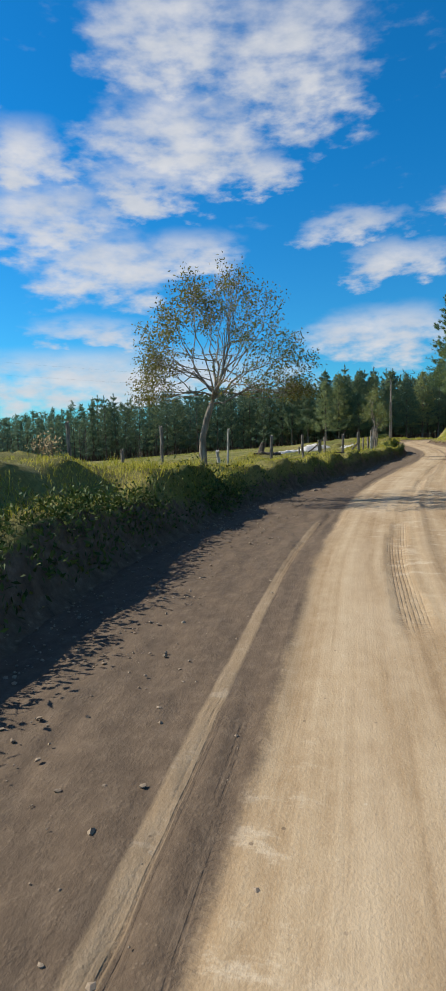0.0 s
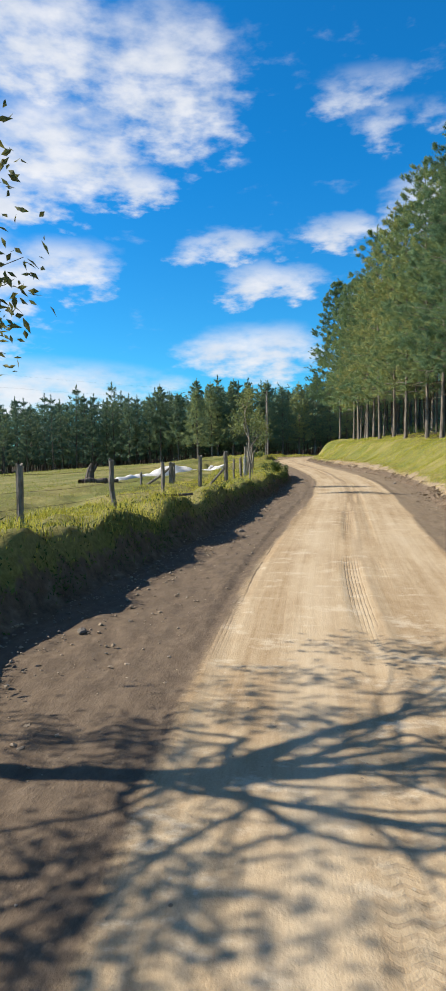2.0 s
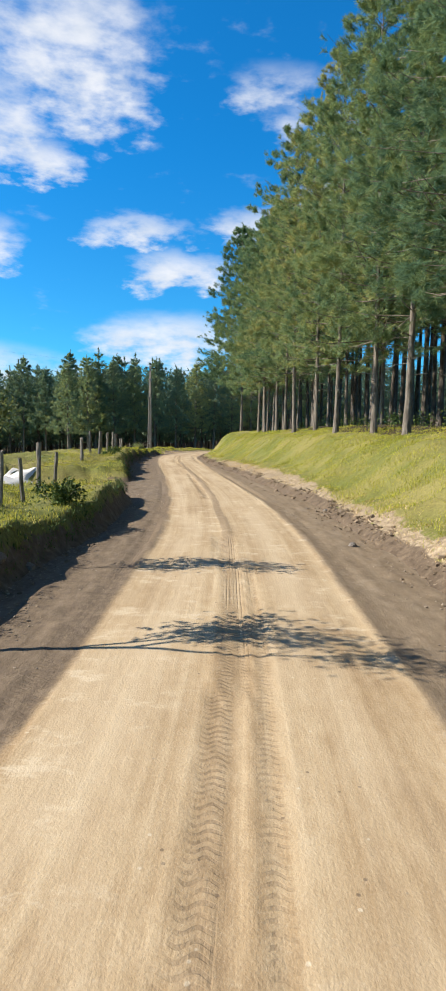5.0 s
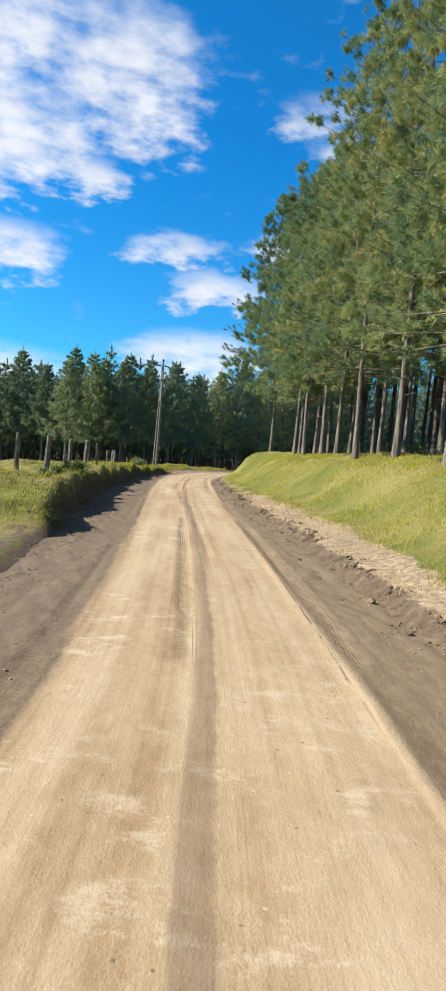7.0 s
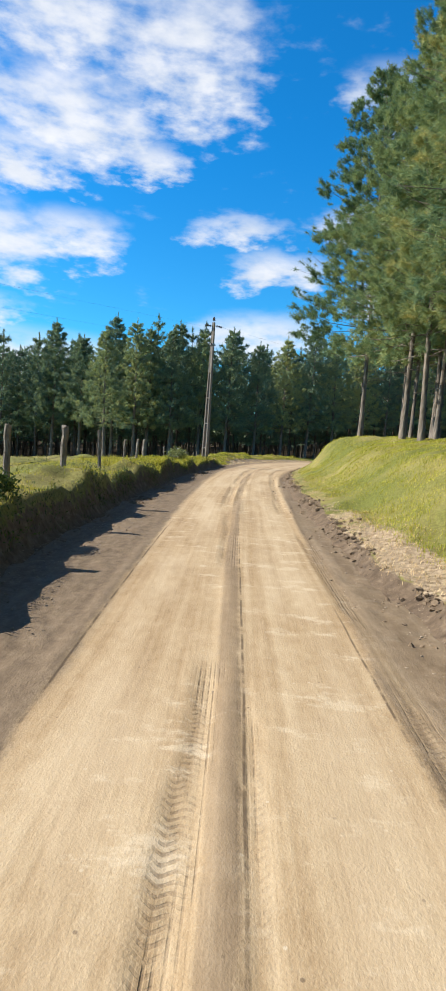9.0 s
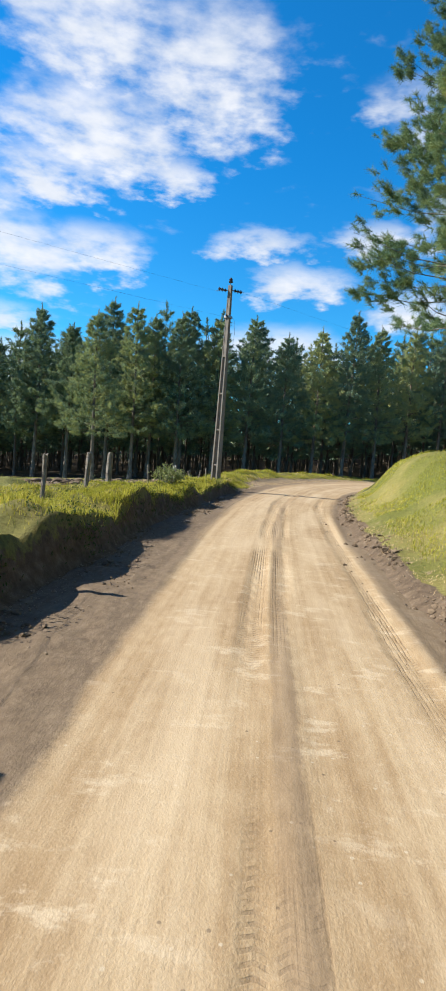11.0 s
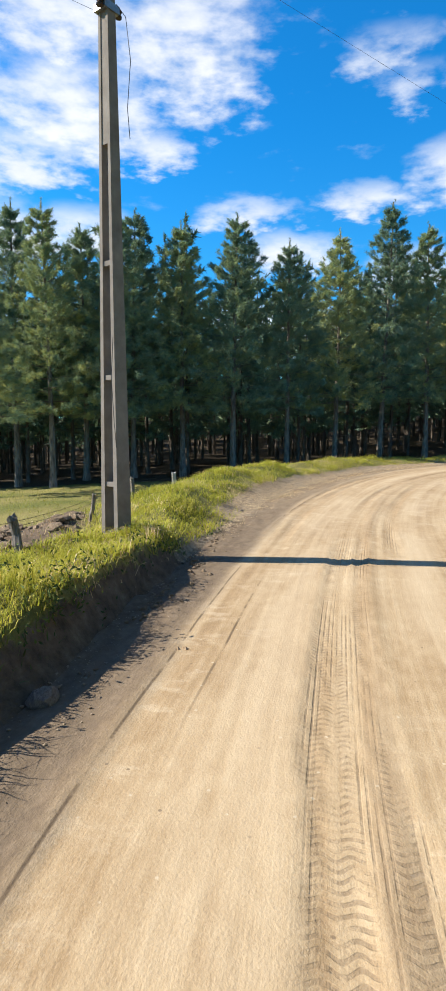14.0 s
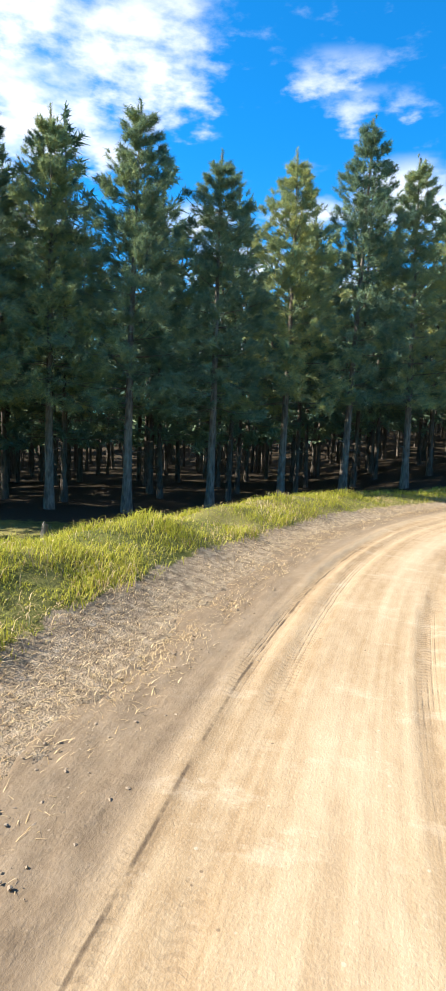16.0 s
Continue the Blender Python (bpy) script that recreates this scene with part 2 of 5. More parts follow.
    w.inputs["Detail"].default_value = 3
    ribs = m.step(w.outputs["Fac"], .45, .95)
    cross = m.math("SINE", m.math("ADD", m.math("MULTIPLY", s, 95), m.math("MULTIPLY", m.math("SINE", m.math("MULTIPLY", d, 40)), 1.6)))
    kind = m.step(m.noise(m.scaled(uv, (.16, 2.4, 1), (9, 5, 0)), 1.0, 2), .46, .54)
    press = m.mix(kind, ribs, m.math("MULTIPLY", m.step(cross, -.1, .6), .85))
    line = m.math("MULTIPLY", m.math("MULTIPLY", press, here), m.step(m.noise(m.scaled(uv, (.3, 5, 1), (3, 8, 0)), 1.0, 5), .36, .54))
    line = m.math("MULTIPLY", line, m.step(m.noise(m.scaled(uv, (11, 9, 1), (6, 1, 0)), 1.0, 4), .34, .56, .15, 1))
    col = m.mix(m.math("MULTIPLY", line, .55), col, (.135, .092, .058))
    # thin cuts left by the edges of wheels
    for c, s0, s1 in CUTS:
        away = m.math("ABSOLUTE", m.math("ADD", m.math("SUBTRACT", d, c), m.math("MULTIPLY", wob, .10)))
        cut = m.math("MULTIPLY", m.step(away, .004, .018, 1, 0), m.math("MULTIPLY", m.step(s, s0, s0 + 2), m.step(s, s1 - 2, s1, 1, 0)))
        cut = m.math("MULTIPLY", cut, m.step(m.noise(m.scaled(uv, (1.6, .5, 1), (c, 4, 0)), 1.0, 6, .7), .40, .54))
        col = m.mix(m.math("MULTIPLY", cut, .75), col, (.075, .050, .032))
    h = m.math("ADD", m.math("MULTIPLY", fine, .45), m.math("ADD", m.math("MULTIPLY", thin, .5), m.math("MULTIPLY", grit, .4)))
    h = m.math("SUBTRACT", m.math("ADD", h, m.math("MULTIPLY", grain, .9)), m.math("MULTIPLY", line, .8))
    h = m.math("ADD", h, m.math("MULTIPLY", gmask, m.math("MULTIPLY", m.math("SUBTRACT", 1.0, dist), m.step(grain, .40, .65, 0, .6))))
    m.bump(h, .45, .014)
    return m.done(col, .95)


def ground_material():
    m = Mat("ground")
    co = m.obj()
    big = m.noise(co, .35, 5)
    fine = m.noise(co, 14, 5, .7)
    tone = m.attr("tone")
    sep = m.N.new("ShaderNodeSeparateColor")
    m.L.new(tone.outputs["Color"], sep.inputs[0])
    soil, straw, shaded_litter = sep.outputs
    turf = m.mix(m.step(big, .35, .65), m.ramp(fine, (.3, (.06, .07, .014)), (.7, (.17, .175, .035))),
                 m.ramp(fine, (.3, (.14, .12, .035)), (.7, (.29, .25, .085))))
    earth = m.ramp(m.noise(co, 5, 7, .7), (.3, (.06, .041, .027)), (.55, (.14, .10, .066)), (.75, (.235, .178, .122)))
    dry = m.ramp(m.noise(co, 9, 6, .7), (.3, (.13, .092, .058)), (.52, (.31, .235, .152)), (.72, (.50, .40, .275)))
    # pine litter, with the forest floor's shade included in its near-black brown
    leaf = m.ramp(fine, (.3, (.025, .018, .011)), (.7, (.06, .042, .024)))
    rag = m.math("MULTIPLY", m.math("SUBTRACT", m.noise(co, 3.0, 6, .75), .5), 1.5)
    col = m.mix(m.step(m.math("ADD", soil, rag), .4, .6), turf, earth)
    col = m.mix(m.step(m.math("ADD", straw, rag), .4, .6), col, dry)
    col = m.mix(m.step(m.math("ADD", shaded_litter, rag), .4, .6), col, leaf)
    m.bump(m.math("ADD", fine, m.noise(co, 50, 3)), .7, .03)
    return m.done(col, .95)


def blade_material(name, stops, glow, share=.35):
    m = Mat(name)
    big = m.noise(m.obj(), .55, 3)
    mid = m.noise(m.obj(), 2.4, 3)
    f = m.math("ADD", m.math("MULTIPLY", m.island(), .40), m.math("ADD", m.math("MULTIPLY", big, .35), m.math("MULTIPLY", mid, .25)))
    f = m.math("ADD", m.math("MULTIPLY", m.math("SUBTRACT", f, .5), 1.45), .5)
    col = m.ramp(f, *stops)
    return m.leafy(col, m.mix(.5, col, glow), share, .7)


def needle_material(name, stops, glow):
    m = Mat(name)
    f = m.math("ADD", m.math("MULTIPLY", m.island(), .14), m.math("ADD", m.math("MULTIPLY", m.noise(m.obj(), 2.6, 2), .46), m.math("MULTIPLY", m.noise(m.obj(), .5, 2), .30)))
    f = m.math("ADD", f, m.math("MULTIPLY", m.rand(), .18))
    col = m.ramp(f, *stops)
    m.bsdf.inputs["Specular IOR Level"].default_value = .08
    return m.leafy(col, m.mix(.5, col, glow), .22, .85)


def bark_material(name, dark, light, scale=7.0):
    m = Mat(name)
    co = m.scaled(m.obj(), (1, 1, .22))
    n = m.noise(co, scale, 6, .7)
    d, c = m.cells(co, scale * 1.6)
    col = m.mix(m.step(d, .1, .5, .7, 0), m.ramp(n, (.3, dark), (.7, light)), dark)
    m.bump(m.math("ADD", n, d), .8, .03)
    return m.done(col, .92)


def plain_material(name, a, b, scale=6.0, rough=.85, bumpy=.4, metal=0.0):
    m = Mat(name)
    n = m.noise(m.obj(), scale, 6, .65)
    n2 = m.noise(m.obj(), scale * 9, 3, .6)
    m.bump(m.math("ADD", n, m.math("MULTIPLY", n2, .5)), bumpy, .01)
    m.bsdf.inputs["Metallic"].default_value = metal
    return m.done(m.mix(m.math("MULTIPLY", n2, .4), m.ramp(n, (.3, a), (.7, b)), a), rough)


MAT_ROAD, MAT_GROUND = road_material(), ground_material()
MAT_GRASS = blade_material("bank_grass", ((.15, (.09, .12, .015)), (.36, (.24, .25, .03)), (.58, (.46, .42, .055)), (.85, (.60, .50, .14))), (.55, .50, .06), .33)
MAT_MEADOW = blade_material("pasture_grass", ((.15, (.12, .15, .025)), (.5, (.26, .26, .05)), (.85, (.40, .35, .12))), (.40, .40, .06))
MAT_VERGE = blade_material("verge_grass", ((.15, (.17, .19, .02)), (.42, (.37, .37, .04)), (.68, (.52, .47, .065)), (.9, (.60, .50, .17))), (.48, .48, .06))
MAT_STRAW = blade_material("dry_straw", ((.15, (.32, .205, .09)), (.5, (.62, .455, .24)), (.85, (.82, .65, .39))), (.4, .3, .2), .15)
# weed green, darkened so that the bank face reads as shaded
MAT_WEED_SHADED = blade_material("shaded_weed_leaf", ((.15, (.022, .045, .012)), (.5, (.05, .085, .018)), (.85, (.14, .17, .03))), (.12, .18, .04), .10)
MAT_LEAF = blade_material("tree_leaf", ((.15, (.06, .065, .030)), (.5, (.13, .135, .045)), (.8, (.24, .21, .06)), (.92, (.30, .18, .06))), (.26, .23, .05), .35)
MAT_SAPLING = blade_material("sapling_leaf", ((.15, (.09, .12, .04)), (.5, (.19, .22, .085)), (.85, (.34, .35, .18))), (.3, .34, .1), .35)
MAT_NEEDLE = needle_material("pine_needles", ((.34, (.052, .112, .085)), (.48, (.140, .225, .130)), (.62, (.29, .34, .145)), (.75, (.52, .43, .16))), (.30, .40, .13))
# distance haze is mixed into these greens as extra blue
MAT_NEEDLE_HAZED = needle_material("hazed_pine_needles", ((.32, (.076, .142, .122)), (.48, (.180, .268, .195)), (.63, (.36, .41, .20)), (.80, (.62, .55, .19))), (.36, .40, .12))
# shaded copy of the young pine greens for the rows behind
MAT_NEEDLE_SHADED = needle_material("shaded_forest_needles", ((.3, (.038, .086, .096)), (.45, (.088, .156, .134)), (.60, (.17, .235, .15)), (.78, (.36, .36, .16))), (.22, .30, .12))
MAT_BARK = bark_material("pine_bark", (.066, .053, .043), (.27, .23, .19))
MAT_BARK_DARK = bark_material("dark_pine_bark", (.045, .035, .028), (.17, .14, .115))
MAT_BARK_GREY = bark_material("grey_bark", (.10, .08, .06), (.36, .31, .25), 9)
MAT_POST = bark_material("weathered_wood", (.072, .06, .05), (.29, .255, .215), 12)
MAT_POST_PALE = bark_material("pale_wood", (.25, .23, .20), (.55, .52, .47), 12)
MAT_CONCRETE = plain_material("concrete", (.15, .13, .112), (.26, .233, .205), 3, .9)
MAT_STONE = plain_material("stone", (.10, .085, .072), (.27, .235, .20), 7, .9, .8)
MAT_GRAVEL = plain_material("gravel", (.17, .128, .09), (.38, .305, .22), 2, .95, .8)
MAT_PALE_STONE = plain_material("pale_stone", (.25, .235, .22), (.46, .44, .41), 7, .9, .8)
MAT_CLOD = plain_material("clod", (.11, .078, .05), (.29, .215, .145), 5, .95, 1)
MAT_SAND = plain_material("white_sand", (.55, .53, .50), (.78, .76, .73), 4, .95, .5)
MAT_CERAMIC = plain_material("brown_ceramic", (.035, .022, .018), (.07, .045, .035), 5, .25, .05)
MAT_STEEL = plain_material("galvanised_steel", (.22, .22, .22), (.38, .38, .38), 12, .5, .1, .8)
MAT_WIRE = plain_material("rusty_wire", (.06, .04, .03), (.12, .09, .07), 30, .7, .1, .5)
MAT_CABLE = plain_material("line_cable", (.05, .05, .05), (.09, .09, .09), 20, .6, .1, .3)


# ---------------------------------------------------------------- geometry helpers
class Heap:
    """Collects triangles as arrays and turns them into one mesh."""

    def __init__(self):
        self.v, self.f, self.n = [], [], 0

    def add(self, v, f):
        self.v.append(np.asarray(v, np.float32).reshape(-1, 3))
        self.f.append(np.asarray(f, np.int32).reshape(-1, 3) + self.n)
        self.n += len(self.v[-1])

    def mesh(self, name, smooth=False):
        v = np.concatenate(self.v)
        f = np.concatenate(self.f)
        me = bpy.data.meshes.new(name)
        me.vertices.add(len(v))
        me.vertices.foreach_set("co", v.ravel())
        me.loops.add(len(f) * 3)
        me.loops.foreach_set("vertex_index", f.ravel())
        me.polygons.add(len(f))
        me.polygons.foreach_set("loop_start", np.arange(0, len(f) * 3, 3, dtype=np.int32))
        me.polygons.foreach_set("use_smooth", np.full(len(f), smooth))
        me.update(calc_edges=True)
        return me


def put(name, data, material, parent=None, label=""):
    if isinstance(data, Heap):
        data = data.mesh(name)
    if isinstance(data, bmesh.types.BMesh):
        me = bpy.data.meshes.new(name)
        data.to_mesh(me)
        data.free()
        data = me
    if not data.materials:
        data.materials.append(material)
    ob = new(name, data)
    ob.parent = parent
    if label:
        ob["label"] = label
    return ob


def part(name, data, material, parent, label=""):
    return put(name, data, material, parent, label)


def thing(name, label, category, group="", kind="", at=(0, 0, 0)):
    ob = new(name)
    ob.empty_display_size = .1
    ob.location = at
    return tagged(ob, label, category, group, kind)


def tube(points, radii, sides=6, cap=True):
    """Vertices and triangles of a tapering tube along the points."""
    p = np.asarray(points, float)
    t = np.gradient(p, axis=0)
    t /= np.linalg.norm(t, axis=1)[:, None] + 1e-9
    ref = np.where(np.abs(t[:, 2:3]) > .9, [[1., 0, 0]], [[0, 0, 1.]])
    a = np.cross(t, ref)
    a /= np.linalg.norm(a, axis=1)[:, None] + 1e-9
    b = np.cross(t, a)
    w = np.linspace(0, 2 * np.pi, sides, endpoint=False)
    ring = a[:, None] * np.cos(w)[None, :, None] + b[:, None] * np.sin(w)[None, :, None]
    v = (p[:, None] + ring * np.asarray(radii, float)[:, None, None]).reshape(-1, 3)
    i, j = np.meshgrid(np.arange(len(p) - 1), np.arange(sides), indexing="ij")
    q = (i * sides + j).ravel()
    r = (i * sides + (j + 1) % sides).ravel()
    f = np.concatenate([np.stack([q, r, q + sides], 1), np.stack([r, r + sides, q + sides], 1)])
    if cap:
        v = np.concatenate([v, p[-1:] + t[-1:] * radii[-1] * .3])
        k = (len(p) - 1) * sides
        f = np.concatenate([f, np.stack([k + np.arange(sides), k + (np.arange(sides) + 1) % sides, np.full(sides, len(v) - 1)], 1)])
    return v, f


def lattice(ix, iy, seed):
    h = (ix.astype(np.int64) * 374761393 + iy.astype(np.int64) * 668265263 + seed * 974634777) & 0xFFFFFFFF
    h = ((h ^ (h >> 13)) * 1274126177) & 0xFFFFFFFF
    return ((h ^ (h >> 16)) & 0xFFFF) / 65535.0


def wobble(x, y, size, seed=0):
    """Smooth noise from -1 to 1 over the plan, for arrays."""
    x, y = np.asarray(x, float) / size, np.asarray(y, float) / size
    ix, iy = np.floor(x), np.floor(y)
    fx, fy = x - ix, y - iy
    fx, fy = fx * fx * (3 - 2 * fx), fy * fy * (3 - 2 * fy)
    a, b = lattice(ix, iy, seed), lattice(ix + 1, iy, seed)
    c, d = lattice(ix, iy + 1, seed), lattice(ix + 1, iy + 1, seed)
    return ((a * (1 - fx) + b * fx) * (1 - fy) + (c * (1 - fx) + d * fx) * fy) * 2 - 1


def smooth(v, lo, hi):
    t = np.clip((np.asarray(v, float) - lo) / (hi - lo), 0, 1)
    return t * t * (3 - 2 * t)


# ---------------------------------------------------------------- plan of the road
ROAD_Y = [-160, -80, -40, -20, 0, 9, 15, 21, 28, 34, 41, 48, 53, 58, 64, 72, 80, 86, 91, 96, 100, 104, 108, 111.5, 114, 116, 118, 121, 125, 135]
ROAD_X = [22, 11.5, 6, 3.6, 1.9, .95, .75, .85, 1.4, 1.9, 2.2, 2.05, 1.7, 1.3, .75, .15, -.3, -.45, -.2, .3, 1.1, 2.3, 4.2, 7, 10.5, 15, 22, 35, 55, 110]
_y = np.arange(-160, 135, .25)
_x = np.interp(_y, ROAD_Y, ROAD_X)
_k = np.hanning(25)
_x = np.convolve(np.pad(_x, 12, mode="edge"), _k / _k.sum(), mode="valid")
AXIS = np.stack([_x, _y], 1)
_t = np.gradient(AXIS, axis=0)
_len = np.linalg.norm(_t, axis=1)
TANGENT = _t / _len[:, None]
NORMAL = np.stack([TANGENT[:, 1], -TANGENT[:, 0]], 1)       # to the right of the way
RUN = np.concatenate([[0], np.cumsum(np.linalg.norm(np.diff(AXIS, axis=0), axis=1))])
RUN -= np.interp(0, AXIS[:, 1], RUN)


def road_frame(x, y):
    """For points of the plan: the signed distance from the road's axis and the axis station (its y)."""
    x, y = np.ravel(x).astype(np.float32), np.ravel(y).astype(np.float32)
    d, yc = np.empty(len(x)), np.empty(len(x))
    ax, ay = AXIS[:, 0].astype(np.float32), AXIS[:, 1].astype(np.float32)
    for k in range(0, len(x), 20000):
        q = slice(k, k + 20000)
        i = ((x[q, None] - ax[None]) ** 2 + (y[q, None] - ay[None]) ** 2).argmin(1)
        off = np.stack([x[q] - ax[i], y[q] - ay[i]], 1)
        far = np.linalg.norm(off, axis=1)
        d[q] = np.sign((off * NORMAL[i]).sum(1) + 1e-9) * far
        yc[q] = AXIS[i, 1]
    return d, yc


def along(yc, d):
    """The plan position at a station and distance from the axis."""
    x = np.interp(yc, AXIS[:, 1], AXIS[:, 0])
    nx, ny = np.interp(yc, AXIS[:, 1], NORMAL[:, 0]), np.interp(yc, AXIS[:, 1], NORMAL[:, 1])
    return x + nx * d, yc + ny * d


def road_z(yc):
    return np.interp(yc, [-160, -10, 5, 20, 35, 50, 65, 80, 95, 110, 125], [-.6, -.25, -.13, 0, .09, .16, .18, .13, .05, 0, -.03])


def left_edge(yc):
    return np.interp(yc, [0, 6, 15, 21, 28, 33, 37, 41.5, 46, 49, 54, 60, 66, 76, 82, 88, 92, 97, 104, 108],
                     [-3.9, -4.15, -4.1, -3.3, -2.95, -2.95, -2.7, -2.35, -2.4, -2.6, -2.8, -2.95, -3.1, -3.0, -2.82, -2.62, -2.65, -2.6, -2.75, -2.9]) + .16 * wobble(yc, 0 * yc, 2.3, 5)


def right_edge(yc):
    return np.interp(yc, [0, 30, 46, 52, 57, 60, 63, 72, 80, 90, 97, 104], [2.7, 2.6, 2.8, 2.55, 2.36, 2.28, 2.14, 1.95, 1.85, 1.9, 2.3, 3.0]) + .12 * wobble(yc, 0 * yc, 1.7, 6)


def verge_edge(yc):
    return np.interp(yc, [0, 33, 43, 50, 54, 60, 65, 70, 80, 88, 95, 105], [3.4, 3.4, 3.55, 3.65, 3.8, 3.65, 3.35, 3.1, 2.85, 2.9, 3.0, 3.8])


def mound_edge(yc):
    """Where the grass of the left mound begins, as a distance from the axis."""
    return np.interp(yc, [86, 91, 93, 95, 97, 100, 103, 106, 110], [2.7, 2.72, 2.82, 3.08, 3.38, 3.65, 3.6, 3.55, 3.4])


def crest_z(yc):
    """Height of the left bank over the road."""
    h = np.interp(yc, [-20, 0, 9.5, 13, 17, 22, 28, 36, 45, 47.2, 48.2, 53.9, 54.8, 58, 76, 82, 90, 94, 98, 102, 106, 112],
                  [1.6, 1.6, 1.6, 1.0, .85, .75, .70, .58, .5, .48, .08, .08, .62, .8, .76, .66, .44, .42, .50, .55, .44, .14])
    return h + .10 * wobble(yc, 0 * yc, 3.1, 8) * (h > .2)


def verge_z(yc):
    return np.interp(yc, [-20, 20, 36, 45, 60, 86, 93, 98, 104, 112], [1.4, 1.6, 2.1, 2.2, 2.5, 2.4, 2.2, 1.5, .8, .2])


def pasture_z(x, y):
    z = .55 - .055 * np.maximum(0, -x - 9) - 1.7 * smooth(y, 76, 114)
    z = z + (.3 + .02 * np.clip(x, 0, 60) - z) * smooth(x, -1, 14) + 5 * smooth(y, 142, 172)
    return np.maximum(z, -6) + .10 * wobble(x, y, 6, 2) + .5 * wobble(x, y, 31, 3) * smooth(np.abs(x), 12, 60)


def ground_z(yc, d, x, y):
    base = road_z(yc)
    eL, eR, gR = left_edge(yc), right_edge(yc), verge_edge(yc)
    crest = crest_z(yc)
    # left bank: a steep face, a rounded crest, then the pasture
    run = np.clip(crest, .35, 1.2) * np.interp(yc, [18, 24, 54, 58], [.66, .60, .60, .52])
    run = run + (2.2 - run) * smooth(yc, 90.5, 98)
    up = np.clip((-d + eL - .03) / (run - .03), 0, 1)
    steep = 1 - smooth(yc, 88, 96)
    face = up ** 1.7 * steep + up * up * (3 - 2 * up) * (1 - steep)
    # the tall part of the bank has a ledge half way up and a hummocky crest farther back
    tall = smooth(-yc, -12.5, -9.5)
    toe = -d + eL
    step = .48 * np.clip((toe - .03) / .36, 0, 1) ** 1.4 + .10 * smooth(toe, .3, 1.2) + .42 * smooth(toe, 1.15 + .25 * wobble(yc, 0 * yc, 2.1, 9), 1.9)
    face = face + (step - face) * tall
    lump = .19 * wobble(x, y, 1.3, 11) + .12 * wobble(x, y, .5, 12)
    left = base + face * crest + lump * face * np.minimum(1, crest * 1.6)
    left = left + (pasture_z(x, y) - left) * smooth(-d, 5.6 - 1.0 * smooth(yc, 93, 98), 15 - 6.0 * smooth(yc, 88, 95))
    left = left - .24 * smooth(-d, 3.5, 4.7) * smooth(yc, 19, 24) * smooth(-yc, -60, -52)
    left = left - .28 * smooth(-d, 3.95, 4.8) * smooth(yc, 80, 85) * smooth(-yc, -100, -93)
    # right: a crumbled scarp, a strip of straw, the grassy slope, the plantation
    scarp = .22 * smooth(d, eR - .02, eR + .3) + .18 * smooth(d, eR + .3, gR)
    hill = np.maximum(verge_z(yc) - .4, 0)
    cut = .85 * smooth(yc, 80, 88)        # the slope steepens into a cutting towards the curve
    right = base + scarp + hill * (.62 * smooth(d, gR - .2, gR + 2.5 - 1.3 * cut) + .38 * smooth(d, gR + .6 - .5 * cut, gR + 5.2 - 3.5 * cut)) + .02 * np.clip(d - gR - 4, 0, 60)
    right = right + (.09 * wobble(x, y, .9, 13) + .07 * wobble(x, y, 2.1, 15)) * smooth(d, eR, gR) + .06 * wobble(x, y, .45, 14) * smooth(d, eR + .05, eR + .4)
    z = np.where(d < 0, left, right)
    return z


def ground_at(x, y):
    x, y = np.atleast_1d(np.asarray(x, float)), np.atleast_1d(np.asarray(y, float))
    d, yc = road_frame(x, y)
    return ground_z(yc, d, x, y)


def spread(lo, hi, step, grow, end_lo, end_hi):
    """Grid lines: even from lo to hi, then ever wider out to the ends."""
    mid = list(np.arange(lo, hi + step * .5, step))
    w, v = step, lo
    low = []
    while v > end_lo:
        w = min(w * grow, 200)
        v -= w
        low.append(v)
    w, v = step, mid[-1]
    high = []
    while v < end_hi:
        w = min(w * grow, 200)
        v += w
        high.append(v)
    return np.array(low[::-1] + mid + high)


